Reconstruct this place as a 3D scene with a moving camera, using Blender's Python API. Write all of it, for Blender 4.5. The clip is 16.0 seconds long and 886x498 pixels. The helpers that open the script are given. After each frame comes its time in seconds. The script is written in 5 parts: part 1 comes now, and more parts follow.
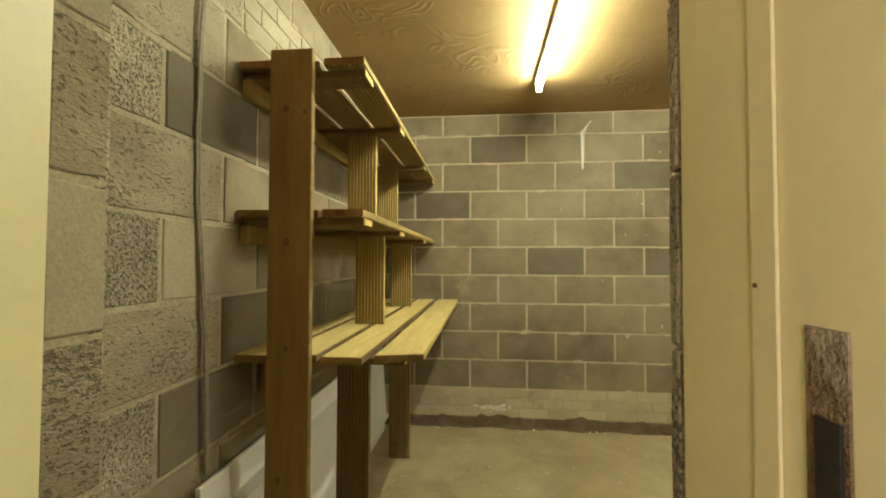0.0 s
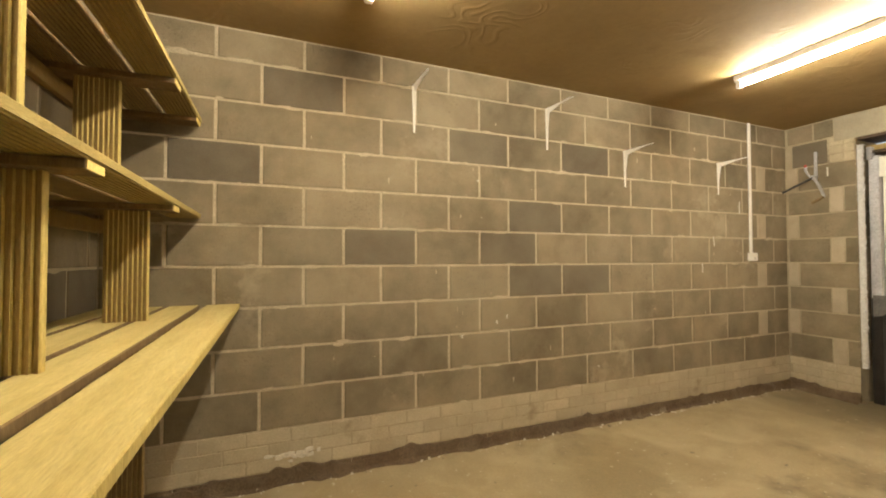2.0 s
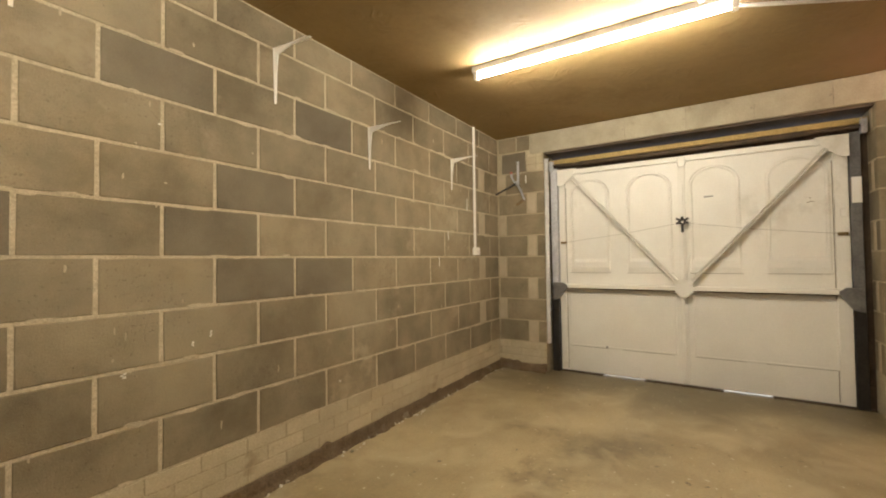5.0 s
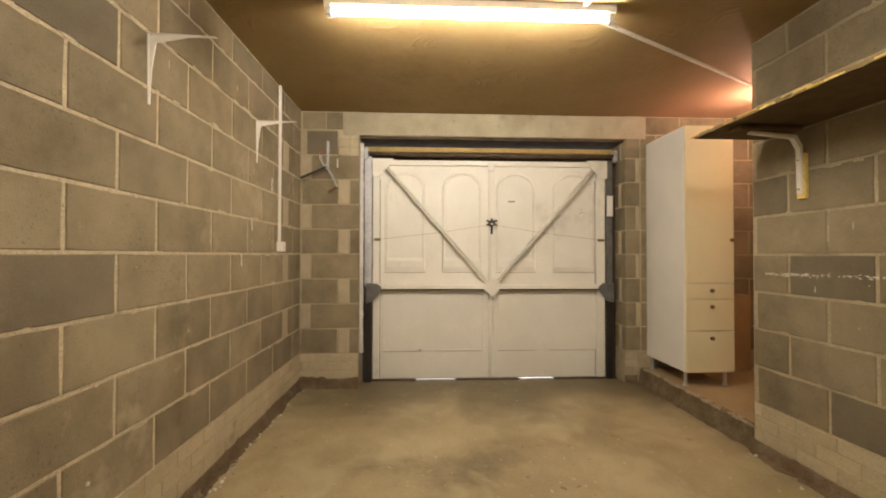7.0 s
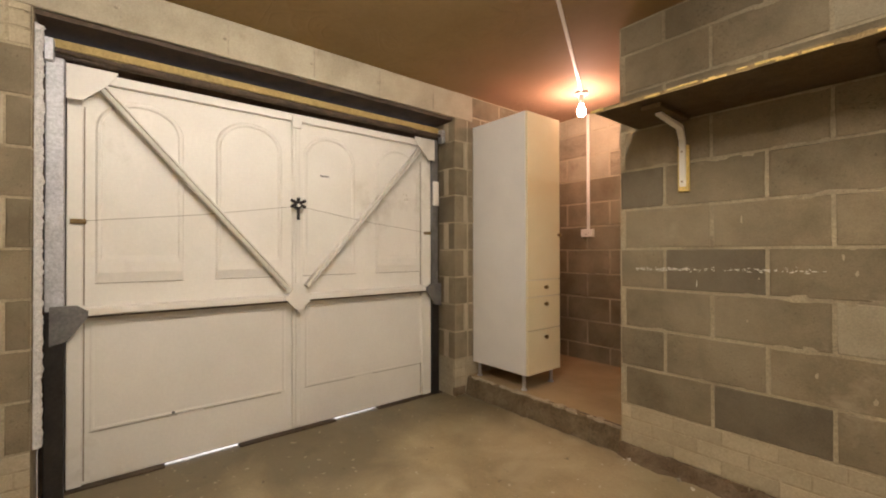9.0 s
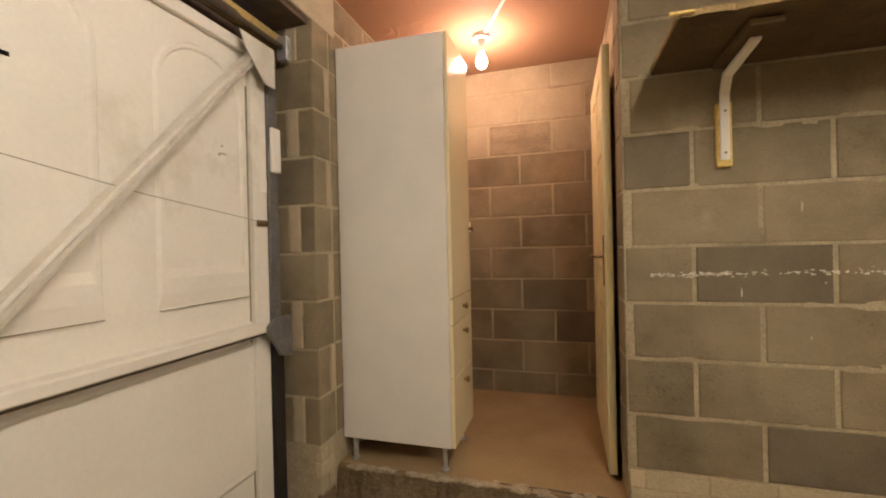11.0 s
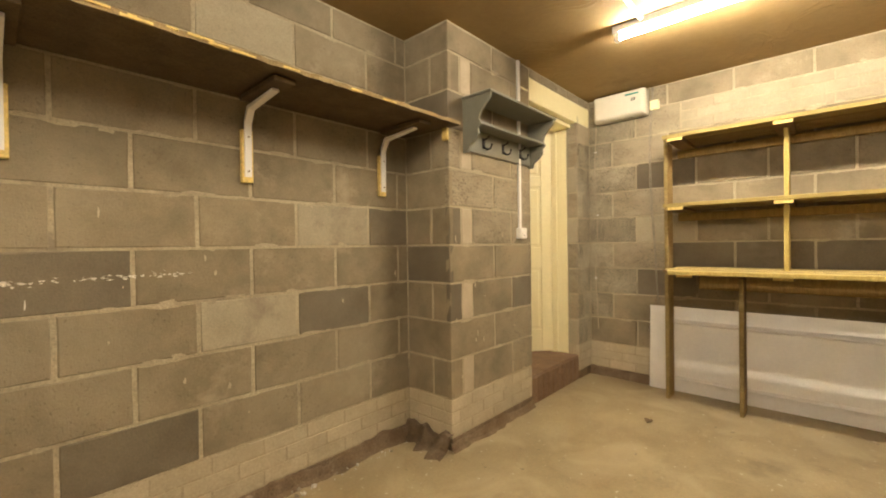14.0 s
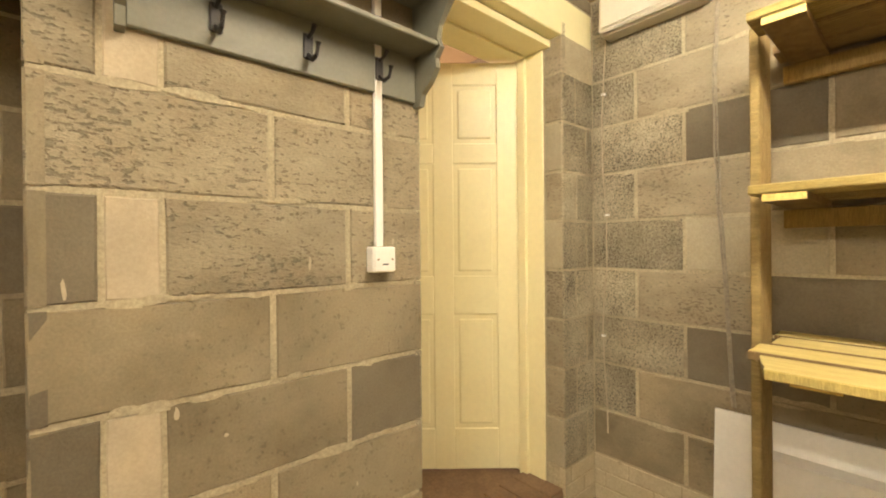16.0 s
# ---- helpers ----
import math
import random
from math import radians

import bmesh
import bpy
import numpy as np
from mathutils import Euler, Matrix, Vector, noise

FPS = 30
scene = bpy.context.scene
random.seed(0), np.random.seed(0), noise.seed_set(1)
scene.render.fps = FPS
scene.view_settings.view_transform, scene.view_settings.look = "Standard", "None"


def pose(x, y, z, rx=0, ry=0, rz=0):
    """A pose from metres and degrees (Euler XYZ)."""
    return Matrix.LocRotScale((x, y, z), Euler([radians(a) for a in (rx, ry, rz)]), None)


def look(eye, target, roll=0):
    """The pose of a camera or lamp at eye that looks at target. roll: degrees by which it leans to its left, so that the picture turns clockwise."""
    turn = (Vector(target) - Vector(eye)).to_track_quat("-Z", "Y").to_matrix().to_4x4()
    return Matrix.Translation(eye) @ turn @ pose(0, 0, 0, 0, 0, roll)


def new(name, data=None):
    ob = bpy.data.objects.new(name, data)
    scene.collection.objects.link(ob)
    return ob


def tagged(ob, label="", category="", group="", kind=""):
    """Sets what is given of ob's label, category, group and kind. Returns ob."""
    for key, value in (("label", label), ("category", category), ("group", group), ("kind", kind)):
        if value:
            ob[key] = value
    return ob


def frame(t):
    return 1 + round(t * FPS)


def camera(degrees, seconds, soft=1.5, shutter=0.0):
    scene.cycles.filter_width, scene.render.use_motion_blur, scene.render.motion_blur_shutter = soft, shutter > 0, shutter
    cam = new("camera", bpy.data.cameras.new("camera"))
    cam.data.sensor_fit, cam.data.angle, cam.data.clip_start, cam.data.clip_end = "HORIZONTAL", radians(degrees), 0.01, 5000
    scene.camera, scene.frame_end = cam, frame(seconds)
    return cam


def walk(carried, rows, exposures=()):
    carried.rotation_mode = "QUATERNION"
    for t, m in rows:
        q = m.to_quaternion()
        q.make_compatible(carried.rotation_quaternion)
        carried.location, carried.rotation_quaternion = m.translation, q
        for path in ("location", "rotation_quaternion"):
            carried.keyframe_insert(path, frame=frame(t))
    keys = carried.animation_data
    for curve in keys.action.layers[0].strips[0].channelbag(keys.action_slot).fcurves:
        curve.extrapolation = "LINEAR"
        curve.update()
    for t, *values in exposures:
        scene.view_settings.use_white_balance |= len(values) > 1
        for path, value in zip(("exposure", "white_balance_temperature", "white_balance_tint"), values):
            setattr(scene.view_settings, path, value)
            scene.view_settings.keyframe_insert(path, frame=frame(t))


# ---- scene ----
cam = camera(93.7, 16.0, soft=2.0)
PATH = [
    (0, (0.044, 0.044, 1.312), (-0.143, 2.035, 1.369), 0.2),
    (0.3, (-0.007, 0.183, 1.317), (-0.162, 2.177, 1.351), 0.5),
    (0.5, (-0.023, 0.259, 1.324), (-0.111, 2.257, 1.352), 0.5),
    (1, (-0.058, 0.516, 1.267), (0.128, 2.506, 1.314), 0.3),
    (1.5, (-0.04, 0.723, 1.24), (0.447, 2.662, 1.293), 0.1),
    (2, (0.022, 0.908, 1.24), (0.773, 2.761, 1.288), -0.1),
    (2.5, (0.077, 1.05, 1.263), (1.047, 2.798, 1.309), -0.2),
    (3, (0.14, 1.143, 1.277), (1.283, 2.784, 1.319), -0.3),
    (3.5, (0.205, 1.173, 1.28), (1.492, 2.704, 1.318), -0.2),
    (3.7, (0.231, 1.185, 1.257), (1.561, 2.678, 1.307), -0.5),
    (6, (0.679, 1.825, 1.164), (2.603, 2.369, 1.193), 0.1),
    (6.5, (0.789, 2.047, 1.162), (2.775, 2.28, 1.191), 0.1),
    (7, (0.855, 2.276, 1.194), (2.852, 2.188, 1.222), 0.1),
    (7.5, (0.941, 2.537, 1.22), (2.897, 2.121, 1.236), -0.1),
    (8, (1.225, 2.662, 1.198), (3.093, 1.948, 1.202), -0.2),
    (8.5, (1.61, 2.66, 1.223), (3.348, 1.672, 1.217), -0.3),
    (9, (2.076, 2.607, 1.183), (3.633, 1.352, 1.197), -0.1),
    (11.3, (3.659, 2.021, 1.233), (4.036, 0.057, 1.214), -1.4),
    (11.5, (3.71, 2.0, 1.244), (3.952, 0.014, 1.224), -1.4),
    (12, (3.807, 2.004, 1.219), (3.636, 0.011, 1.244), -1.3),
    (12.5, (3.788, 2.081, 1.244), (3.162, 0.181, 1.244), -1.5),
    (13, (3.659, 2.181, 1.237), (2.637, 0.462, 1.238), -1.3),
    (13.5, (3.383, 2.228, 1.2), (2.072, 0.717, 1.191), -1.1),
    (14, (3.0, 2.205, 1.196), (1.521, 0.859, 1.18), -0.8),
    (14.5, (2.581, 2.063, 1.207), (1.028, 0.803, 1.194), -0.7),
    (15, (2.097, 1.955, 1.231), (0.555, 0.682, 1.227), -0.4),
    (15.5, (1.594, 1.832, 1.278), (0.126, 0.474, 1.27), -0.5),
    (16, (1.111, 1.688, 1.308), (-0.189, 0.168, 1.301), -0.5),
]
walk(cam, [(t, look(eye, target, roll)) for t, eye, target, roll in PATH], exposures=[
    (0.0, 0.05, 6210, -7), (0.4, 0.30, 6490, 6), (1.0, 0.36, 6590, 12), (2.0, 0.22, 6540, 12), (3.0, 0.10, 6390, 12), (6.0, -0.03, 6340, 12),
    (7.0, -0.03, 6390, 15), (9.0, -0.06, 6090, 19), (11.5, 0.0, 6440, 19), (12.5, 0.30, 6600, 18), (13.1, 0.26, 6720, 18), (14.0, 0.45, 6640, 15), (15.0, 0.50, 6590, 12), (16.0, 0.70, 6590, 12)])

# ---- light ----
world = bpy.data.worlds.new("sky")
scene.world = world
world.use_nodes = True
sky = world.node_tree.nodes.new("ShaderNodeTexSky")
sky.sky_type, sky.sun_disc = "NISHITA", False
sky.sun_elevation, sky.sun_rotation = radians(37), radians(107)
world.node_tree.links.new(sky.outputs["Color"], world.node_tree.nodes["Background"].inputs["Color"])
world.node_tree.nodes["Background"].inputs["Strength"].default_value = 0.15
sun = new("sun", bpy.data.lights.new("sun", "SUN"))
sun.data.energy, sun.data.angle, sun.data.color = 5.0, radians(0.5), (1, 0.95, 0.88)
sun.matrix_world = look((10, -3, 8), (0, 0, 0))
hall_daylight = new("hall_window_daylight", bpy.data.lights.new("hall_window_daylight", "AREA"))
hall_daylight.data.shape, hall_daylight.data.size, hall_daylight.data.size_y = "RECTANGLE", 0.68, 0.98
hall_daylight.data.energy, hall_daylight.data.color = 25.0, (1.0, 0.76, 0.74)
hall_daylight.matrix_world = look((-0.30, -1.08, 1.5), (-0.30, 1.0, 1.5))
TUBE_COLOUR, TUBE_POWER = (1.0, 0.905, 0.722), 258.0
BULB_COLOUR, BULB_POWER = (1.0, 0.62, 0.43), 420.0


# ---- materials ----
def material(name, c1, c2, rough=0.8, scale=6.0, fine=60.0, bump=0.3, metal=0.0, vary=0.0, spots=None, spot_at=0.62,
             depth=0.004, stretch=(1, 1, 1), coat=0.0, grain=0.25, spec=0.5, pits=None, bloom=None):
    """Two noises of colour, fine relief, an own tone for every object, stains of another colour, pits (scale, how many, tone) and a wide lime bloom (colour, strength)."""
    m = bpy.data.materials.new(name)
    m.use_nodes = True
    n, l = m.node_tree.nodes, m.node_tree.links
    b = n["Principled BSDF"]
    b.inputs["Roughness"].default_value, b.inputs["Metallic"].default_value = rough, metal
    b.inputs["Coat Weight"].default_value = coat
    b.inputs["Specular IOR Level"].default_value = spec
    geo, info = n.new("ShaderNodeNewGeometry"), n.new("ShaderNodeObjectInfo")
    place = n.new("ShaderNodeVectorMath")
    place.operation = "MULTIPLY"
    place.inputs[1].default_value = stretch
    l.new(geo.outputs["Position"], place.inputs[0])

    def noise_tex(s, detail=4.0, roughness=0.6):
        t = n.new("ShaderNodeTexNoise")
        t.inputs["Scale"].default_value, t.inputs["Detail"].default_value, t.inputs["Roughness"].default_value = s, detail, roughness
        l.new(place.outputs[0], t.inputs["Vector"])
        return t

    def mix(f, a, c, kind="MIX"):
        x = n.new("ShaderNodeMix")
        x.data_type, x.blend_type = "RGBA", kind
        for socket, v in ((x.inputs[0], f), (x.inputs[6], a), (x.inputs[7], c)):
            if isinstance(v, bpy.types.NodeSocket):
                l.new(v, socket)
            elif isinstance(v, (int, float)):
                socket.default_value = v
            else:
                socket.default_value = (*v, 1)
        return x.outputs[2]

    def ramp(src, lo, hi):
        r = n.new("ShaderNodeMapRange")
        r.inputs[1].default_value, r.inputs[2].default_value = lo, hi
        l.new(src, r.inputs[0])
        return r.outputs[0]

    big, small = noise_tex(scale), noise_tex(fine, 3.0, 0.7)
    col = mix(ramp(big.outputs[0], 0.35, 0.65), c1, c2)
    k = 1.0 - grain
    col = mix(1.0, col, mix(ramp(small.outputs[0], 0.3, 0.7), (k, k, k), (1 + grain,) * 3), "MULTIPLY")
    if spots:
        sp = noise_tex(scale * 0.55, 6.0, 0.68)
        col = mix(ramp(sp.outputs[0], spot_at, spot_at + 0.1), col, spots)
    if vary:
        col = mix(1.0, col, mix(info.outputs["Random"], (1 - vary,) * 3, (1 + vary,) * 3), "MULTIPLY")
    if bloom:
        wide = noise_tex(1.15, 7.0, 0.62)
        wide.inputs["Distortion"].default_value = 0.6
        veil = n.new("ShaderNodeMapRange")
        veil.inputs[1].default_value, veil.inputs[2].default_value, veil.inputs[4].default_value = 0.46, 0.68, bloom[1]
        l.new(wide.outputs[0], veil.inputs[0])
        col = mix(veil.outputs[0], col, bloom[0])
    relief = None
    if pits:
        hole = noise_tex(pits[0], 2.0, 0.55)
        where = noise_tex(3.0, 3.0, 0.6)
        deep = n.new("ShaderNodeMath")
        deep.operation = "MULTIPLY_ADD"
        deep.inputs[1].default_value = 0.45
        l.new(where.outputs[0], deep.inputs[0])
        l.new(hole.outputs[0], deep.inputs[2])
        relief = ramp(deep.outputs[0], pits[1], pits[1] + 0.09)
        col = mix(1.0, col, mix(relief, (pits[2],) * 3, (1.0, 1.0, 1.0)), "MULTIPLY")
    l.new(col, b.inputs["Base Color"])
    bm_ = n.new("ShaderNodeBump")
    bm_.inputs["Strength"].default_value, bm_.inputs["Distance"].default_value = bump, depth
    add = n.new("ShaderNodeMath")
    add.operation = "ADD"
    l.new(big.outputs[0], add.inputs[0])
    l.new(small.outputs[0], add.inputs[1])
    height = add.outputs[0]
    if relief is not None:
        sunk = n.new("ShaderNodeMath")
        sunk.operation = "ADD"
        l.new(height, sunk.inputs[0])
        l.new(relief, sunk.inputs[1])
        height = sunk.outputs[0]
    l.new(height, bm_.inputs["Height"])
    l.new(bm_.outputs[0], b.inputs["Normal"])
    m["bump_node"] = bm_.name
    return m


def glow(name, colour, power):
    m = bpy.data.materials.new(name)
    m.use_nodes = True
    b = m.node_tree.nodes["Principled BSDF"]
    b.inputs["Base Color"].default_value = (0.9, 0.9, 0.9, 1)
    b.inputs["Emission Color"].default_value = (*colour, 1)
    b.inputs["Emission Strength"].default_value = power
    return m


BLOCK = material("concrete_block", (0.178, 0.143, 0.088), (0.268, 0.218, 0.138), 0.9, 4, 150, 0.45, vary=0.15, spots=(0.33, 0.273, 0.182), spot_at=0.60, depth=0.005, grain=0.12, spec=0.2, bloom=((0.36, 0.305, 0.205), 0.45), pits=(70, 0.50, 0.78))
BLOCK_DARK = material("dark_concrete_block", (0.136, 0.111, 0.074), (0.174, 0.144, 0.097), 0.9, 4, 150, 0.45, vary=0.12, depth=0.005, grain=0.13, spots=(0.20, 0.165, 0.12), spot_at=0.62, spec=0.2, bloom=((0.27, 0.23, 0.16), 0.28))
BLOCK_PALE = material("pale_concrete_block", (0.325, 0.280, 0.190), (0.385, 0.333, 0.228), 0.9, 4, 150, 0.4, vary=0.06, depth=0.005, grain=0.14, spots=(0.25, 0.205, 0.145), spot_at=0.6, spec=0.2)
BLOCK_ROUGH = material("open_textured_block", (0.29, 0.25, 0.168), (0.41, 0.355, 0.245), 0.95, 5, 95, 1.0, vary=0.14, depth=0.010, grain=0.30, spots=(0.36, 0.31, 0.22), spot_at=0.6, spec=0.2, pits=(140, 0.585, 0.40))
BLOCK_PITTED = material("pitted_block", (0.24, 0.197, 0.128), (0.335, 0.28, 0.187), 0.92, 5, 90, 0.7, vary=0.12, depth=0.007, grain=0.12, spots=(0.185, 0.142, 0.09), spot_at=0.63, spec=0.2, stretch=(1, 1, 2.0), pits=(62, 0.548, 0.62), bloom=((0.38, 0.33, 0.23), 0.40))
MORTAR = material("mortar", (0.44, 0.368, 0.25), (0.53, 0.445, 0.308), 0.9, 7, 120, 0.5, spots=(0.30, 0.25, 0.165), spot_at=0.60, spec=0.2)
MORTAR_DULL = material("smeared_mortar", (0.345, 0.290, 0.19), (0.43, 0.365, 0.242), 0.9, 5, 120, 0.5, spots=(0.25, 0.205, 0.138), spot_at=0.57, spec=0.2)
PATCH = material("mortar_patch", (0.40, 0.33, 0.225), (0.47, 0.39, 0.27), 0.9, 6, 140, 0.3, grain=0.08, spec=0.2)
PINK_BRICK = material("painted_brick", (0.43, 0.362, 0.24), (0.50, 0.425, 0.285), 0.85, 6, 110, 0.45, vary=0.11, grain=0.14, spots=(0.31, 0.25, 0.16), spot_at=0.60, spec=0.2, bloom=((0.36, 0.30, 0.20), 0.5))
DAMP_BRICK = material("damp_brick", (0.138, 0.094, 0.054), (0.205, 0.150, 0.092), 0.9, 9, 90, 0.9, vary=0.25, spots=(0.36, 0.30, 0.22), spot_at=0.63, depth=0.01, spec=0.2)
FLOOR = material("concrete_floor", (0.262, 0.203, 0.108), (0.40, 0.322, 0.182), 0.46, 1.3, 60, 0.25, spots=(0.172, 0.134, 0.073), spot_at=0.56, grain=0.10)
SLAB = material("alcove_screed", (0.290, 0.205, 0.105), (0.355, 0.258, 0.138), 0.85, 3, 90, 0.3, grain=0.10, spots=(0.23, 0.155, 0.085), spec=0.2)
ALCOVE_EDGE = material("dirty_slab_edge", (0.138, 0.102, 0.058), (0.215, 0.165, 0.098), 0.95, 8, 60, 1.0, spots=(0.34, 0.29, 0.21), spot_at=0.64, depth=0.012, spec=0.2)
STEP_EDGE = material("broken_concrete_edge", (0.26, 0.22, 0.16), (0.40, 0.35, 0.26), 0.95, 9, 60, 1.0, spots=(0.15, 0.12, 0.09), depth=0.012, spec=0.2)
SCREED_CHIP = material("broken_screed", (0.30, 0.245, 0.165), (0.42, 0.355, 0.25), 0.95, 14, 90, 0.8, spots=(0.17, 0.13, 0.085), spec=0.2)
PLASTER = material("brown_plaster", (0.282, 0.194, 0.084), (0.332, 0.232, 0.104), 0.75, 1.6, 25, 0.2, spots=(0.245, 0.165, 0.068), spot_at=0.58, grain=0.05, spec=0.2)
CONCRETE = material("cast_concrete", (0.33, 0.29, 0.205), (0.42, 0.37, 0.265), 0.9, 4, 90, 0.4, spots=(0.27, 0.23, 0.16), spot_at=0.60, grain=0.10, spec=0.2)
CREAM = material("cream_gloss_paint", (0.77, 0.69, 0.40), (0.81, 0.735, 0.44), 0.38, 2, 40, 0.06, grain=0.03)
DOOR_WHITE = material("white_painted_steel", (0.73, 0.70, 0.62), (0.80, 0.77, 0.69), 0.5, 1.8, 60, 0.06, spots=(0.58, 0.54, 0.45), spot_at=0.60, grain=0.03)
# a little greyer than the white of the door sheet
BRACE_WHITE = material("dirty_white_steel", (0.62, 0.59, 0.51), (0.70, 0.67, 0.59), 0.55, 5, 60, 0.1, spots=(0.48, 0.44, 0.36), spot_at=0.60, grain=0.06)
WHITE = material("white_plastic", (0.78, 0.75, 0.68), (0.83, 0.80, 0.73), 0.42, 5, 80, 0.05, grain=0.03)
UNIT_PLASTIC = material("aged_white_plastic", (0.56, 0.52, 0.41), (0.61, 0.57, 0.45), 0.45, 5, 80, 0.05, grain=0.03)
PANEL = material("white_board", (0.70, 0.67, 0.60), (0.78, 0.75, 0.68), 0.5, 3, 60, 0.08, grain=0.04)
MELAMINE = material("white_melamine", (0.72, 0.70, 0.66), (0.77, 0.75, 0.70), 0.4, 3, 200, 0.05, grain=0.03)
CABINET = material("cream_lacquer", (0.80, 0.71, 0.46), (0.83, 0.74, 0.50), 0.14, 3, 80, 0.02, grain=0.02, coat=0.6)
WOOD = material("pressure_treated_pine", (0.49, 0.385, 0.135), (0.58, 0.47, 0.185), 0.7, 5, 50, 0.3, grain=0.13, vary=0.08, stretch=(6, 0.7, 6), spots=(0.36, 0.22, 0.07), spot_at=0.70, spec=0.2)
# browner than the bench wood, darkened too for the shade below the upper shelves
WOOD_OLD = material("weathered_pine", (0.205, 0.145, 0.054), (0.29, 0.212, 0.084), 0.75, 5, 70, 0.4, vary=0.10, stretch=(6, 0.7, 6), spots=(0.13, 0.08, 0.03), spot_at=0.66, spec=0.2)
# weathered legs, and shade painted on the bearers and the sides of gaps
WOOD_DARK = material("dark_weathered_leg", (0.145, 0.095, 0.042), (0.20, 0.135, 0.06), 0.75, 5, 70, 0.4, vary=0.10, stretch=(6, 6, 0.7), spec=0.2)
KNOT = material("pine_knot", (0.125, 0.070, 0.025), (0.17, 0.098, 0.036), 0.7, 60, 200, 0.2)
WOOD_RED = material("red_brown_pine", (0.245, 0.142, 0.050), (0.325, 0.196, 0.072), 0.7, 5, 70, 0.35, stretch=(6, 6, 0.7), spots=(0.21, 0.105, 0.04), spot_at=0.66, grain=0.14, spec=0.25)
JOINT = material("dirty_brick_joint", (0.36, 0.30, 0.195), (0.43, 0.36, 0.24), 0.95, 7, 90, 0.5, spots=(0.27, 0.22, 0.14), spec=0.2)
WOOD_END = material("weathered_end_grain", (0.20, 0.095, 0.042), (0.34, 0.185, 0.080), 0.85, 14, 120, 0.8, spots=(0.10, 0.05, 0.025), spot_at=0.6, spec=0.2)
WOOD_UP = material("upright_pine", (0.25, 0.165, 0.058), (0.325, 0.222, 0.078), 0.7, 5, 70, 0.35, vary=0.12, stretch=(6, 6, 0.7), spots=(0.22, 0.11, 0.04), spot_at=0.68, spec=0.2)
# edge woods hold the light that falls on the east-facing edges
WOOD_EDGE = material("sawn_pine_edge", (0.40, 0.31, 0.095), (0.49, 0.385, 0.13), 0.75, 8, 80, 0.3, stretch=(6, 6, 0.7), spec=0.2)
SHELF_EDGE = material("weathered_pine_edge", (0.28, 0.21, 0.070), (0.36, 0.275, 0.095), 0.75, 8, 80, 0.3, stretch=(6, 0.7, 6), spec=0.2)
WOOD_RAW = material("raw_batten", (0.62, 0.45, 0.13), (0.72, 0.54, 0.18), 0.75, 8, 80, 0.3, vary=0.1)
# old board, darkened for the shade on the shelf's underside
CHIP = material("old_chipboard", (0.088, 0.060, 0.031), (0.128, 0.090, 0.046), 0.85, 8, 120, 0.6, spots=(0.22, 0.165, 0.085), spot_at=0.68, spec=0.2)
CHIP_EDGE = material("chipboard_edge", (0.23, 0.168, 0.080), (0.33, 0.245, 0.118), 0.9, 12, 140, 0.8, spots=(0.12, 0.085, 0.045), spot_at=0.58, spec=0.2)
SAGE = material("grey_green_paint", (0.150, 0.146, 0.108), (0.190, 0.185, 0.138), 0.55, 4, 90, 0.12, grain=0.06)
RED_PLASTIC = material("red_plastic", (0.42, 0.06, 0.035), (0.48, 0.08, 0.045), 0.5, 20, 90, 0.1)
IRON = material("black_iron", (0.02, 0.018, 0.016), (0.035, 0.03, 0.026), 0.5, 10, 90, 0.3, metal=0.4)
BRASS = material("aged_brass", (0.20, 0.14, 0.06), (0.28, 0.19, 0.08), 0.4, 20, 90, 0.2, metal=0.9)
STEEL = material("galvanised_steel", (0.46, 0.47, 0.49), (0.58, 0.58, 0.60), 0.42, 9, 80, 0.1, metal=0.75)
DARK_STEEL = material("dull_grey_steel", (0.12, 0.115, 0.108), (0.17, 0.165, 0.155), 0.5, 9, 80, 0.1, metal=0.2)
TRACK_GREY = material("pale_galvanised_track", (0.44, 0.44, 0.45), (0.54, 0.54, 0.55), 0.45, 9, 80, 0.1, metal=0.25)
FOIL = material("crumpled_foil", (0.80, 0.79, 0.76), (0.90, 0.89, 0.86), 0.35, 40, 130, 1.0, metal=0.40, depth=0.01)
CARD = material("brown_cardboard", (0.40, 0.26, 0.13), (0.46, 0.31, 0.16), 0.9, 5, 100, 0.2, grain=0.06)
# dark parts, and shade painted under the door head and the middle rail
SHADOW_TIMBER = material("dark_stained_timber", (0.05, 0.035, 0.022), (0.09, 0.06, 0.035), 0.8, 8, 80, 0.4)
TIMBER = material("yellow_pine_head", (0.33, 0.235, 0.08), (0.43, 0.31, 0.11), 0.7, 8, 80, 0.3, spots=(0.15, 0.10, 0.04))
RED_PAINT = material("red_brown_step_paint", (0.150, 0.088, 0.045), (0.205, 0.128, 0.07), 0.7, 6, 70, 0.4, spots=(0.33, 0.22, 0.13), spot_at=0.66)
CABLE = material("grey_cable_sheath", (0.23, 0.195, 0.135), (0.30, 0.255, 0.18), 0.6, 10, 60, 0.1)
CHALK = material("white_scuff", (0.62, 0.58, 0.48), (0.70, 0.66, 0.56), 0.95, 20, 90, 0.5)
LABEL_DARK = material("dark_print", (0.03, 0.03, 0.03), (0.05, 0.05, 0.05), 0.6)
LABEL_GREEN = material("green_print", (0.02, 0.20, 0.16), (0.03, 0.24, 0.19), 0.5)
HOUSE = material("hall_plaster", (0.68, 0.60, 0.55), (0.72, 0.64, 0.58), 0.8, 3, 60, 0.1)
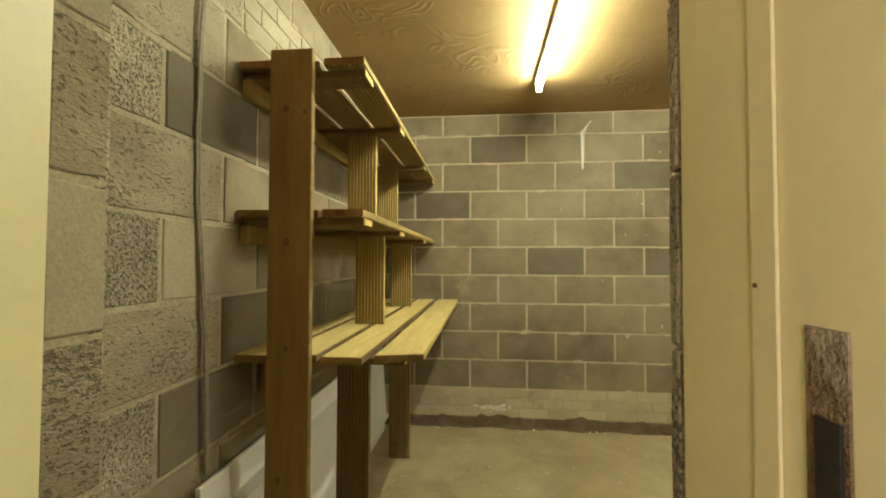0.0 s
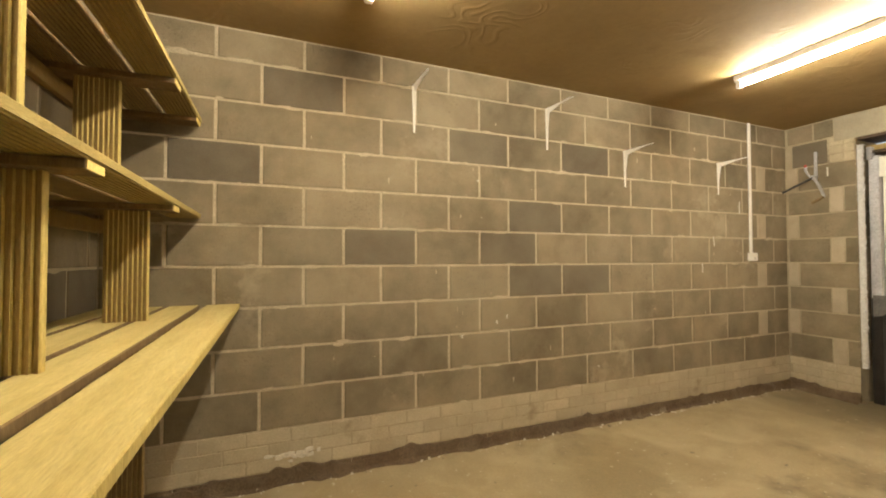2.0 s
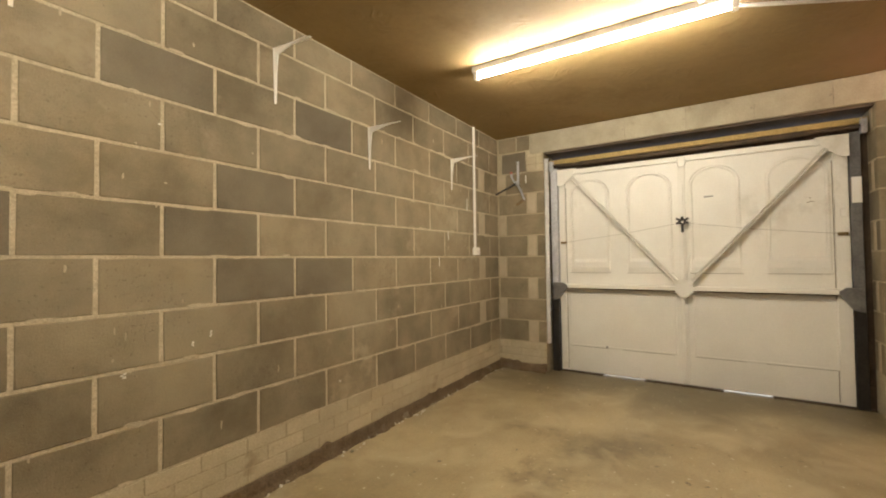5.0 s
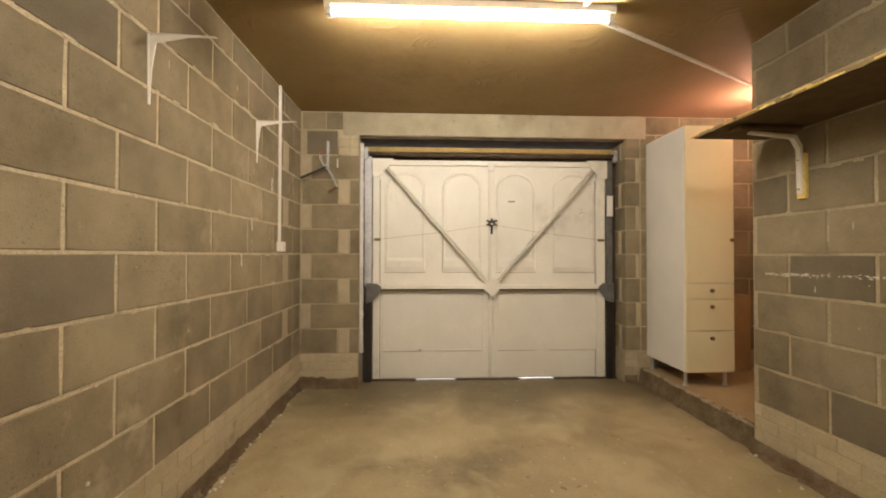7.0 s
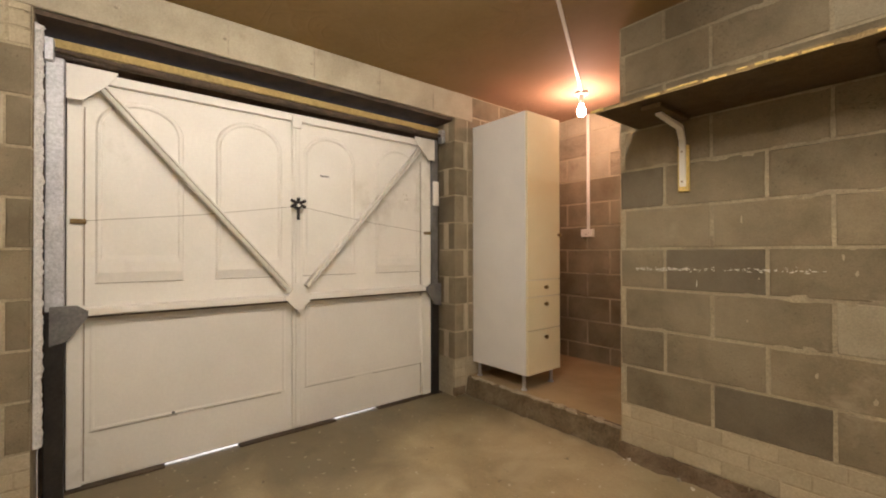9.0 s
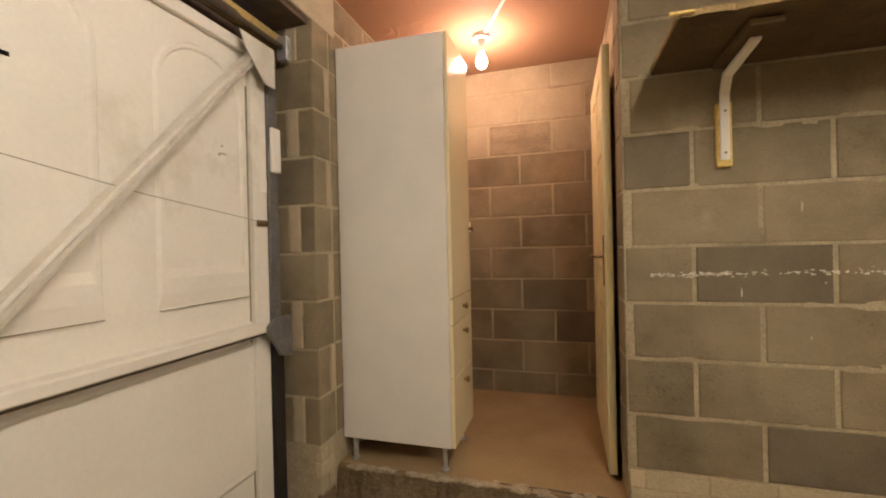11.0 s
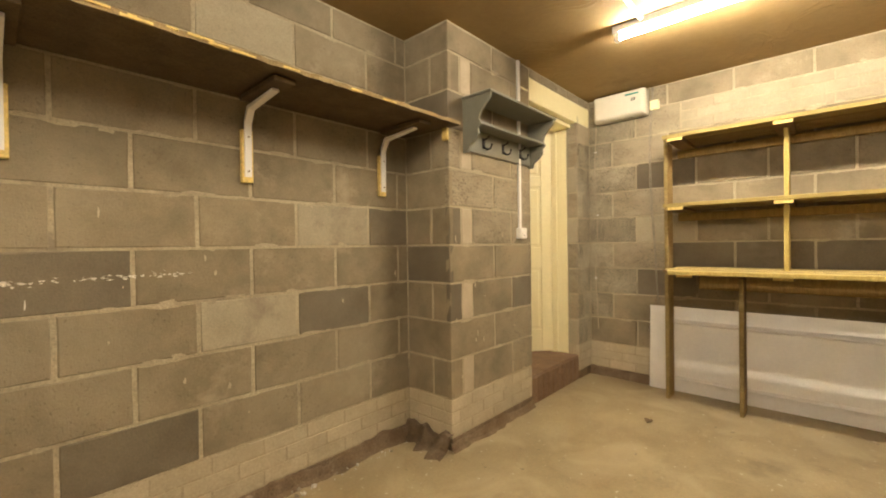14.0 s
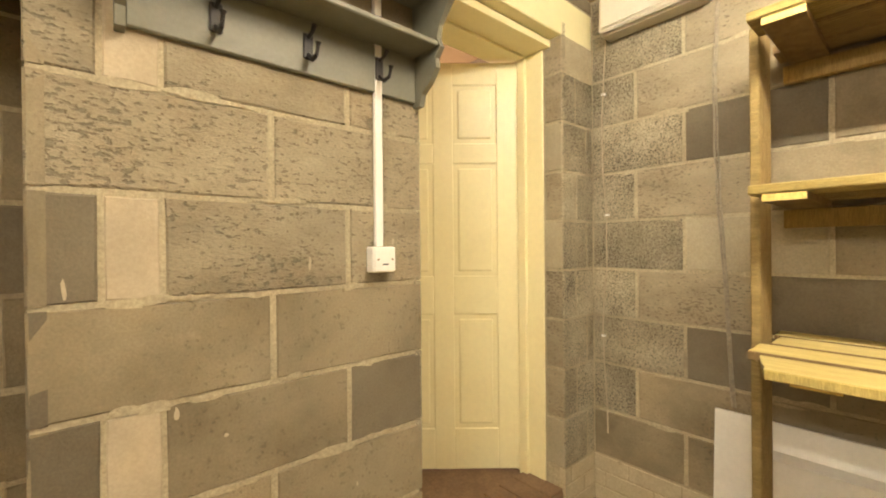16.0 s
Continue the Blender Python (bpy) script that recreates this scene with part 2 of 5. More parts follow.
TARMAC = material("pale_concrete_drive", (0.42, 0.42, 0.41), (0.50, 0.50, 0.48), 0.9, 8, 120, 0.5)
TUBE = glow("lit_tube", TUBE_COLOUR, TUBE_POWER)
BULB = glow("lit_bulb", BULB_COLOUR, BULB_POWER)


# swirls combed into the ceiling plaster
def add_swirls(m):
    n, l = m.node_tree.nodes, m.node_tree.links
    geo, w = n.new("ShaderNodeNewGeometry"), n.new("ShaderNodeTexNoise")
    w.inputs["Scale"].default_value, w.inputs["Detail"].default_value, w.inputs["Distortion"].default_value = 2.6, 1.0, 1.2
    l.new(geo.outputs["Position"], w.inputs["Vector"])
    bands = n.new("ShaderNodeMath")
    bands.operation = "MULTIPLY"
    bands.inputs[1].default_value = 55.0
    l.new(w.outputs[0], bands.inputs[0])
    s = n.new("ShaderNodeMath")
    s.operation = "SINE"
    l.new(bands.outputs[0], s.inputs[0])
    p = n.new("ShaderNodeMapRange")
    p.inputs[1].default_value, p.inputs[2].default_value = 0.0, 1.0
    l.new(s.outputs[0], p.inputs[0])
    where = n.new("ShaderNodeTexNoise")
    where.inputs["Scale"].default_value = 1.9
    l.new(geo.outputs["Position"], where.inputs["Vector"])
    wm = n.new("ShaderNodeMapRange")
    wm.inputs[1].default_value, wm.inputs[2].default_value = 0.53, 0.62
    l.new(where.outputs[0], wm.inputs[0])
    mul = n.new("ShaderNodeMath")
    mul.operation = "MULTIPLY"
    l.new(p.outputs[0], mul.inputs[0])
    l.new(wm.outputs[0], mul.inputs[1])
    old = n[m["bump_node"]]
    bmp = n.new("ShaderNodeBump")
    bmp.inputs["Strength"].default_value, bmp.inputs["Distance"].default_value = 0.36, 0.006
    l.new(mul.outputs[0], bmp.inputs["Height"])
    l.new(old.outputs[0], bmp.inputs["Normal"])
    l.new(bmp.outputs[0], n["Principled BSDF"].inputs["Normal"])


add_swirls(PLASTER)


# bulb's warm light painted into the alcove ceiling as pink, feathered into the brown
def add_bulb_tint(m):
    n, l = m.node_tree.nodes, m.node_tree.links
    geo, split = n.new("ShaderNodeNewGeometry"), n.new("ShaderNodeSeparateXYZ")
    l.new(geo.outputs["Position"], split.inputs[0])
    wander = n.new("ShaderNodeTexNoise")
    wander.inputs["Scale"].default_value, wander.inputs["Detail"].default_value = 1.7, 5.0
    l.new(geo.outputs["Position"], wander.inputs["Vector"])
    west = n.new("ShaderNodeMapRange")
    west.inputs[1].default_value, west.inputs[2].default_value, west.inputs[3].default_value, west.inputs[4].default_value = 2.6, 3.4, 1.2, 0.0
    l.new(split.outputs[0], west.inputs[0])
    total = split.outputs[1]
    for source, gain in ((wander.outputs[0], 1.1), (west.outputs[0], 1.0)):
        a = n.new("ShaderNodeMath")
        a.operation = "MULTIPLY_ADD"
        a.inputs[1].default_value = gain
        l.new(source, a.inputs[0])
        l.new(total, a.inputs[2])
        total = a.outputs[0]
    # weight of the painted bulb light: full over the alcove, none further north
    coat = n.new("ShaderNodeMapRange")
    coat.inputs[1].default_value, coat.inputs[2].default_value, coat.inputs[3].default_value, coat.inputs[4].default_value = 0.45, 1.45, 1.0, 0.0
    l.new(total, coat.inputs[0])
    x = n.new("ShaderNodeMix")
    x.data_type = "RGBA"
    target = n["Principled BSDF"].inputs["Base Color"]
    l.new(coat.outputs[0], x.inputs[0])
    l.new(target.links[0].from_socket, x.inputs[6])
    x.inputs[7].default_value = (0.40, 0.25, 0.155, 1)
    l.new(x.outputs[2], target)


add_bulb_tint(PLASTER)


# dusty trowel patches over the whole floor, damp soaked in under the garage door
def add_floor_stains(m):
    n, l = m.node_tree.nodes, m.node_tree.links
    geo, split = n.new("ShaderNodeNewGeometry"), n.new("ShaderNodeSeparateXYZ")
    l.new(geo.outputs["Position"], split.inputs[0])
    target = n["Principled BSDF"].inputs["Base Color"]

    def cloud(scale, distortion, lo, hi, most, shift=None):
        t, r = n.new("ShaderNodeTexNoise"), n.new("ShaderNodeMapRange")
        t.inputs["Scale"].default_value, t.inputs["Detail"].default_value, t.inputs["Distortion"].default_value = scale, 6.0, distortion
        l.new(geo.outputs["Position"], t.inputs["Vector"])
        value = t.outputs[0]
        if shift is not None:
            a = n.new("ShaderNodeMath")
            a.operation = "ADD"
            l.new(value, a.inputs[0])
            l.new(shift, a.inputs[1])
            value = a.outputs[0]
        r.inputs[1].default_value, r.inputs[2].default_value, r.inputs[4].default_value = lo, hi, most
        l.new(value, r.inputs[0])
        return r.outputs[0]

    def lay_over(factor, colour):
        x = n.new("ShaderNodeMix")
        x.data_type = "RGBA"
        l.new(factor, x.inputs[0])
        l.new(target.links[0].from_socket, x.inputs[6])
        x.inputs[7].default_value = (*colour, 1)
        l.new(x.outputs[2], target)

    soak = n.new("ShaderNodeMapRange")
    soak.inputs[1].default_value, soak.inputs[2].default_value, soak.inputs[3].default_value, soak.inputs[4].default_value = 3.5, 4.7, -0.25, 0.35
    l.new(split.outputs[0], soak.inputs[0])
    lay_over(cloud(2.3, 0.9, 0.50, 0.68, 0.62), (0.455, 0.375, 0.225))
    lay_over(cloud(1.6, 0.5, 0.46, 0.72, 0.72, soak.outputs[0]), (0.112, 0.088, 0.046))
    lay_over(cloud(26.0, 0.0, 0.66, 0.70, 0.8), (0.52, 0.46, 0.33))
    lay_over(cloud(17.0, 0.3, 0.69, 0.73, 0.7), (0.085, 0.066, 0.038))


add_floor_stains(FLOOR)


# ---- mesh helpers ----
def box(bm, x0, x1, y0, y1, z0, z1, bevel=0.0, m=None, segments=1):
    made = bmesh.ops.create_cube(bm, size=1.0)["verts"]
    lo = Vector((min(x0, x1), min(y0, y1), min(z0, z1)))
    hi = Vector((max(x0, x1), max(y0, y1), max(z0, z1)))
    for v in made:
        v.co = Vector([lo[i] + (hi[i] - lo[i]) * (v.co[i] + 0.5) for i in range(3)])
    if bevel:
        edges = list({e for v in made for e in v.link_edges})
        made = bmesh.ops.bevel(bm, geom=edges, offset=bevel, segments=segments, affect="EDGES", clamp_overlap=True)["verts"]
    if m is not None:
        bmesh.ops.transform(bm, matrix=m, verts=list({v for v in made if v.is_valid}))
    return bm


def boxes(*specs, bevel=0.0):
    bm = bmesh.new()
    for s in specs:
        box(bm, *s, bevel=bevel)
    return bm


def rod(bm, points, radius, sides=10, closed=True):
    """A round bar along a line of points."""
    rings = []
    pts = [Vector(p) for p in points]
    for i, p in enumerate(pts):
        d = (pts[min(i + 1, len(pts) - 1)] - pts[max(i - 1, 0)]).normalized()
        a = d.cross(Vector((0, 0, 1)) if abs(d.z) < 0.9 else Vector((1, 0, 0))).normalized()
        b = d.cross(a)
        r = radius[i] if isinstance(radius, (list, tuple)) else radius
        rings.append([bm.verts.new(p + r * (math.cos(t) * a + math.sin(t) * b)) for t in [2 * math.pi * k / sides for k in range(sides)]])
    for r0, r1 in zip(rings, rings[1:]):
        for k in range(sides):
            bm.faces.new((r0[k], r0[(k + 1) % sides], r1[(k + 1) % sides], r1[k]))
    if closed:
        bm.faces.new(rings[0][::-1])
        bm.faces.new(rings[-1])
    bmesh.ops.recalc_face_normals(bm, faces=bm.faces)
    return bm


def prism(bm, outline, axis, a, b):
    """An outline of (u, v) pairs, drawn through from a to b along x, y or z."""
    def at(u, v, w):
        return {"x": (w, u, v), "y": (u, w, v), "z": (u, v, w)}[axis]
    lo = [bm.verts.new(at(u, v, a)) for u, v in outline]
    hi = [bm.verts.new(at(u, v, b)) for u, v in outline]
    bm.faces.new(lo)
    bm.faces.new(hi[::-1])
    for i in range(len(lo)):
        j = (i + 1) % len(lo)
        bm.faces.new((lo[i], hi[i], hi[j], lo[j]))
    bmesh.ops.recalc_face_normals(bm, faces=bm.faces)
    return bm


def mesh_of(name, bm, mat, smooth=False):
    me = bpy.data.meshes.new(name)
    bm.to_mesh(me)
    bm.free()
    me.materials.append(mat)
    if smooth:
        for p in me.polygons:
            p.use_smooth = True
    return me


def part(name, bm, mat, parent=None, label="", smooth=False):
    ob = new(name, mesh_of(name, bm, mat, smooth))
    if parent is not None:
        ob.parent = parent
    if label:
        ob["label"] = label
    return ob


def thing(name, label, category, group="", at=None):
    ob = new(name)
    if at is not None:
        ob.matrix_world = at
    return tagged(ob, label, category, group)


def structure(name, bm, mat, label, category):
    return tagged(part(name, bm, mat), label, category, kind="structure")


# ---- plan ----
X_WEST, X_EAST, Y_NORTH, Y_SOUTH, Y_PIER = -0.77, 4.66, 3.40, 0.258, 0.62
X_DOOR_W, X_DOOR_E, X_PIER_E, X_ALCOVE = -0.515, 0.30, 1.20, 3.33
Y_BACK, Z_ALCOVE, CEILING = -0.97, 0.145, 2.50
Y_OPEN_S, Y_OPEN_N, Z_OPEN = 0.40, 2.87, 2.28
X_LEAF = 4.84
BASE, COURSE = 0.30, 0.225
SET = 0.004

wall_north = structure("wall_north", boxes((-0.97, 5.0, Y_NORTH + SET, 3.60, -0.02, CEILING)), MORTAR, "grey concrete block wall on a painted brick base", "wall")
wall_west = structure("wall_west", boxes((-0.97, X_WEST - SET, -1.2, Y_NORTH + SET, -0.02, CEILING)), MORTAR_DULL, "bare concrete block wall behind the shelving", "wall")
wall_south = structure("wall_south", boxes(
    (X_WEST - SET, X_DOOR_W - SET, 0.25, Y_PIER - SET, -0.02, CEILING),
    (X_DOOR_W - SET, X_DOOR_E + SET, 0.25, Y_PIER - SET, 2.434, CEILING),
    (X_DOOR_E + SET, X_PIER_E - SET, 0.05, Y_PIER - SET, -0.02, CEILING),
    (X_PIER_E - SET, X_ALCOVE - SET, 0.05, Y_SOUTH - SET, -0.02, CEILING)), MORTAR_DULL,
    "concrete block wall with a projecting pier beside the door", "wall")
wall_east = structure("wall_east", boxes(
    (X_EAST + SET, 5.0, Y_OPEN_N + SET, Y_NORTH + SET, -0.02, CEILING),
    (X_EAST + SET, 5.0, -1.2, Y_OPEN_S - SET, -0.02, CEILING),
    (X_EAST + 0.02, 5.0, Y_OPEN_S - SET, Y_OPEN_N + SET, Z_OPEN + 0.01, CEILING)), MORTAR_DULL,
    "block piers and head round the garage door", "wall")
wall_alcove = structure("wall_alcove", boxes(
    (3.10, X_EAST + SET, -1.2, Y_BACK - SET, -0.02, CEILING),
    (3.10, X_ALCOVE - 0.03, Y_BACK - SET, 0.05, -0.02, CEILING)), MORTAR_DULL, "block walls of the lamp-lit alcove", "wall")
wall_hall = structure("wall_hall", boxes((X_WEST - SET, -0.65, -1.2, -1.0, -0.02, CEILING), (0.05, 3.10, -1.2, -1.0, -0.02, CEILING), (-0.65, 0.05, -1.2, -1.0, -0.02, 1.0), (-0.65, 0.05, -1.2, -1.0, 2.0, CEILING), (1.6, 1.8, -1.0, 0.05, -0.02, CEILING)), HOUSE, "plain plastered wall of the hall beyond the door", "wall")

# floor, slightly uneven
bm = bmesh.new()
bmesh.ops.create_grid(bm, x_segments=70, y_segments=60, size=0.5)
for v in bm.verts:
    x, y = -1.0 + (v.co.x + 0.5) * 5.95, -1.15 + (v.co.y + 0.5) * 4.75
    v.co = (x, y, 0.004 * noise.noise(Vector((x * 1.7, y * 1.7, 0.3))) + 0.0015 * noise.noise(Vector((x * 7, y * 7, 2))))
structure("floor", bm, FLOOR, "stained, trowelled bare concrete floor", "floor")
structure("ground", boxes((-60, 60, -60, 60, -0.3, -0.03)), TARMAC, "pale concrete drive outside the garage door", "ground")
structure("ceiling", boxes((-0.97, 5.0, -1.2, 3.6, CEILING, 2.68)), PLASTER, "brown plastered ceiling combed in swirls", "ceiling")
structure("alcove_floor", boxes((X_ALCOVE - 0.03, X_EAST + SET, Y_BACK - SET, 0.245, 0.01, Z_ALCOVE)), SLAB, "smooth raised screed floor of the alcove", "floor")

# the broken front edge of the raised floor
bm = bmesh.new()
rng = random.Random(4)
cols = 60
top, front, foot = [], [], []
for i in range(cols + 1):
    x = X_ALCOVE + (X_EAST - X_ALCOVE) * i / cols
    j = 0.012 * noise.noise(Vector((x * 9, 0, 5))) + rng.uniform(-0.004, 0.004)
    top.append(bm.verts.new((x, 0.235, Z_ALCOVE + 0.002)))
    front.append(bm.verts.new((x, 0.262 + j, Z_ALCOVE - 0.006 + 0.5 * j)))
    foot.append(bm.verts.new((x, 0.285 + 1.4 * j, -0.01)))
for i in range(cols):
    bm.faces.new((top[i], top[i + 1], front[i + 1], front[i]))
    bm.faces.new((front[i], front[i + 1], foot[i + 1], foot[i]))
bmesh.ops.recalc_face_normals(bm, faces=bm.faces)
structure("alcove_step", bm, ALCOVE_EDGE, "chipped concrete edge of the raised alcove floor", "step")

# loose chips and an open crack along the lip
bm = bmesh.new()
for k in range(46):
    x = 3.36 + 1.22 * rng.random()
    w, d, h = rng.uniform(0.018, 0.070), rng.uniform(0.010, 0.026), rng.uniform(0.005, 0.014)
    made = bmesh.ops.create_icosphere(bm, subdivisions=1, radius=1.0)["verts"]
    y = 0.246 + rng.gauss(0, 0.010)
    for v in made:
        v.co = Vector((x + v.co.x * w * rng.uniform(0.7, 1.2), y + v.co.y * d * rng.uniform(0.7, 1.2), Z_ALCOVE + 0.001 + v.co.z * h))
tagged(part("broken_screed", bm, SCREED_CHIP), "pale broken screed chips along the step edge", "debris", kind="stuff")
bm = bmesh.new()
for k in range(26):
    x = 3.335 + 0.021 * k
    y = 0.224 + 0.010 * noise.noise(Vector((x * 7, 3, 1)))
    w = 0.0035 + 0.006 * max(0.0, 0.5 + noise.noise(Vector((x * 5, 8, 2)))) * (1.0 - k / 30)
    prism(bm, [(x, y - w), (x + 0.022, y - w * 0.8), (x + 0.022, y + w * 0.8), (x, y + w)], "z", Z_ALCOVE - 0.002, Z_ALCOVE + 0.0012 + 0.0001 * (k % 2))
tagged(part("open_crack", bm, SHADOW_TIMBER), "dark open crack in the screed behind the step edge", "crack", kind="stuff")

# the doorway: step, lintel, lining
structure("door_step", boxes((X_DOOR_W, X_DOOR_E, -1.0, Y_PIER - 0.004, 0.0, 0.205), bevel=0.008), RED_PAINT, "worn red-brown painted step below the house door", "step")
structure("door_lintel", boxes((X_WEST, 0.47, 0.26, Y_PIER - 0.002, 2.262, 2.43), bevel=0.004), CREAM, "cream-painted concrete lintel over the house door", "lintel")
bm = bmesh.new()
box(bm, X_DOOR_W, X_DOOR_W + 0.012, 0.27, 0.520, 0.205, 2.225, 0.002)
box(bm, X_DOOR_E - 0.008, X_DOOR_E + 0.0035, 0.27, 0.588, 0.205, 2.225, 0.002)
box(bm, X_DOOR_W, X_DOOR_E, 0.27, 0.56, 2.225, 2.258, 0.002)
box(bm, X_DOOR_W + 0.013, X_DOOR_W + 0.030, 0.385, 0.43, 0.205, 2.212, 0.001)
box(bm, X_DOOR_E - 0.012, X_DOOR_E - 0.0085, 0.415, 0.448, 0.205, 2.212, 0.001)
box(bm, X_DOOR_W + 0.032, X_DOOR_E - 0.014, 0.385, 0.43, 2.212, 2.224, 0.001)
lining = structure("trim", bm, CREAM, "cream-painted timber door lining", "door frame")
part("strike_recess", boxes((X_DOOR_E - 0.0105, X_DOOR_E - 0.0083, 0.350, 0.388, 0.98, 1.264)), DAMP_BRICK, lining, "bare hacked-out latch recess")
part("nail_hole", rod(bmesh.new(), [(X_DOOR_E - 0.0137, 0.441, 1.291), (X_DOOR_E - 0.0119, 0.441, 1.291)], 0.0022, 8), BRASS, lining)
part("strike_plate", boxes((X_DOOR_E - 0.0135, X_DOOR_E - 0.0107, 0.354, 0.377, 1.0, 1.2), bevel=0.0008), IRON, lining, "dark metal strike plate")


# panelled leaf, hinge at the origin, running along +x, its faces at y = 0 and y = -thick
def panel_leaf(owner, width, height, thick, mat):
    sx, rz = 0.105, (0.20, 0.76, 0.95, 1.50, 1.60, height - 0.11)
    bm = bmesh.new()
    box(bm, 0.001, width - 0.001, -thick + 0.010, -0.010, 0.001, height - 0.001)
    cx = width / 2
    for x0, x1 in ((0, sx), (cx - 0.05, cx + 0.05), (width - sx, width)):
        box(bm, x0, x1, -thick, 0, 0, height, 0.0035)
    for z0, z1 in ((0, rz[0]), (rz[1], rz[2]), (rz[3], rz[4]), (rz[5], height)):
        for x0, x1 in ((sx, cx - 0.05), (cx + 0.05, width - sx)):
            box(bm, x0 - 0.002, x1 + 0.002, -thick + 0.0006, -0.0006, z0 + 0.0005, z1 - 0.0005, 0.0035)
    leaf = part("leaf", bm, mat, owner)
    for z0, z1 in ((rz[0], rz[1]), (rz[2], rz[3]), (rz[4], rz[5])):
        for x0, x1 in ((sx, cx - 0.05), (cx + 0.05, width - sx)):
            part("panel", box(bmesh.new(), x0 + 0.022, x1 - 0.022, -thick + 0.003, -0.003, z0 + 0.022, z1 - 0.022, 0.007), mat, leaf)
    return leaf


door_1 = thing("door_1", "cream six-panel house door standing open into the hall", "door", at=pose(X_DOOR_W + 0.020, 0.380, 0.218, 0, 0, -40.5))
door_1["kind"] = "structure"
panel_leaf(door_1, 0.735, 1.995, 0.036, CREAM)

door_2 = thing("door_2", "cream six-panel door standing open against the alcove wall", "door", at=pose(3.345, -0.74, 0.155, 0, 0, 90.0))
door_2["kind"] = "structure"
leaf = panel_leaf(door_2, 0.79, 1.97, 0.036, CREAM)
bm = bmesh.new()
box(bm, 0.715, 0.75, -0.040, -0.0362, 0.86, 1.10, 0.002)
rod(bm, [(0.733, -0.038, 1.0), (0.733, -0.075, 1.0), (0.72, -0.083, 1.0), (0.62, -0.083, 1.0)], 0.008)
part("door_handle", bm, BRASS, door_2, "aged brass lever handle")
for z in (0.25, 1.62):
    part("hinge", boxes((-0.012, 0.02, -0.040, -0.0362, z, z + 0.09), bevel=0.001), BRASS, door_2)

# ---- garage door ----
garage_door = thing("garage_door", "white steel up-and-over garage door, closed, seen from inside", "garage door")
LY0, LY1, LZ0, LZ1 = 0.522, 2.768, 0.0115, 2.10
leaf = part("leaf", boxes((X_LEAF + 0.012, X_LEAF + 0.03, LY0, LY1, LZ0, LZ1), bevel=0.003), DOOR_WHITE, garage_door)
for y0, y1, nm in ((LY0, LY0 + 0.085, "stile"), (LY1 - 0.062, LY1, "stile")):
    part(nm, boxes((X_LEAF - 0.016, X_LEAF + 0.0115, y0, y1, LZ0 + 0.005, LZ1 - 0.002), bevel=0.004), DOOR_WHITE, garage_door)
part("top_rail", boxes((X_LEAF - 0.014, X_LEAF + 0.0115, LY0 + 0.086, LY1 - 0.063, 2.05, LZ1), bevel=0.004), DOOR_WHITE, garage_door)
part("middle_rail", boxes((X_LEAF - 0.063, X_LEAF + 0.0115, LY0 + 0.020, LY1 - 0.020, 0.868, 0.908), bevel=0.005), DOOR_WHITE, garage_door)
part("mullion", boxes((X_LEAF - 0.010, X_LEAF + 0.0115, 1.612, 1.662, LZ0 + 0.02, 0.864), (X_LEAF - 0.010, X_LEAF + 0.0115, 1.612, 1.662, 0.906, 2.049), bevel=0.006), DOOR_WHITE, garage_door)
part("mullion_bead", boxes((X_LEAF - 0.022, X_LEAF - 0.0105, 1.629, 1.645, LZ0 + 0.05, 0.80), (X_LEAF - 0.022, X_LEAF - 0.0105, 1.629, 1.645, 0.98, 2.0), bevel=0.004), DOOR_WHITE, garage_door)


def arch(y0, y1, z0, z1, steps=14):
    r = (y1 - y0) / 2
    pts = [(y0, z0), (y1, z0), (y1, z1 - 0.85 * r)]
    pts += [((y0 + y1) / 2 + r * math.cos(math.pi * k / steps), z1 - 0.85 * r + 0.85 * r * math.sin(math.pi * k / steps)) for k in range(1, steps)]
    return pts + [(y0, z1 - 0.85 * r)]


def pressed(outline, rise=0.010, inset=0.030):
    """A raised ring and field pressed into the sheet, facing into the garage."""
    bm = bmesh.new()
    cy, cz = sum(p[0] for p in outline) / len(outline), sum(p[1] for p in outline) / len(outline)
    hy, hz = max(p[0] for p in outline) - cy, max(p[1] for p in outline) - cz
    rings = []
    for k, x in ((0.0, 0.0), (0.35, -rise), (0.75, -rise), (1.0, -0.0015), (1.9, -0.002)):
        ring = []
        for y, z in outline:
            fy, fz = 1 - k * inset / hy, 1 - k * inset / hz
            ring.append(bm.verts.new((X_LEAF + 0.0115 + x, cy + (y - cy) * fy, cz + (z - cz) * fz)))
        rings.append(ring)
    n = len(outline)
    for a, b in zip(rings, rings[1:]):
        for i in range(n):
            bm.faces.new((a[i], a[(i + 1) % n], b[(i + 1) % n], b[i]))
    bm.faces.new(rings[-1])
    bmesh.ops.recalc_face_normals(bm, faces=bm.faces)
    return bm


for y0, y1 in ((2.27, 2.66), (1.72, 2.11), (1.20, 1.585), (0.625, 1.03)):
    part("arched_panel", pressed(arch(y0, y1, 1.03, 1.99)), DOOR_WHITE, garage_door, smooth=False)
for y0, y1 in ((1.70, 2.68), (0.60, 1.57)):
    part("lower_panel", pressed([(y0, 0.27), (y1, 0.27), (y1, 0.83), (y0, 0.83)], 0.0035, 0.02), DOOR_WHITE, garage_door)


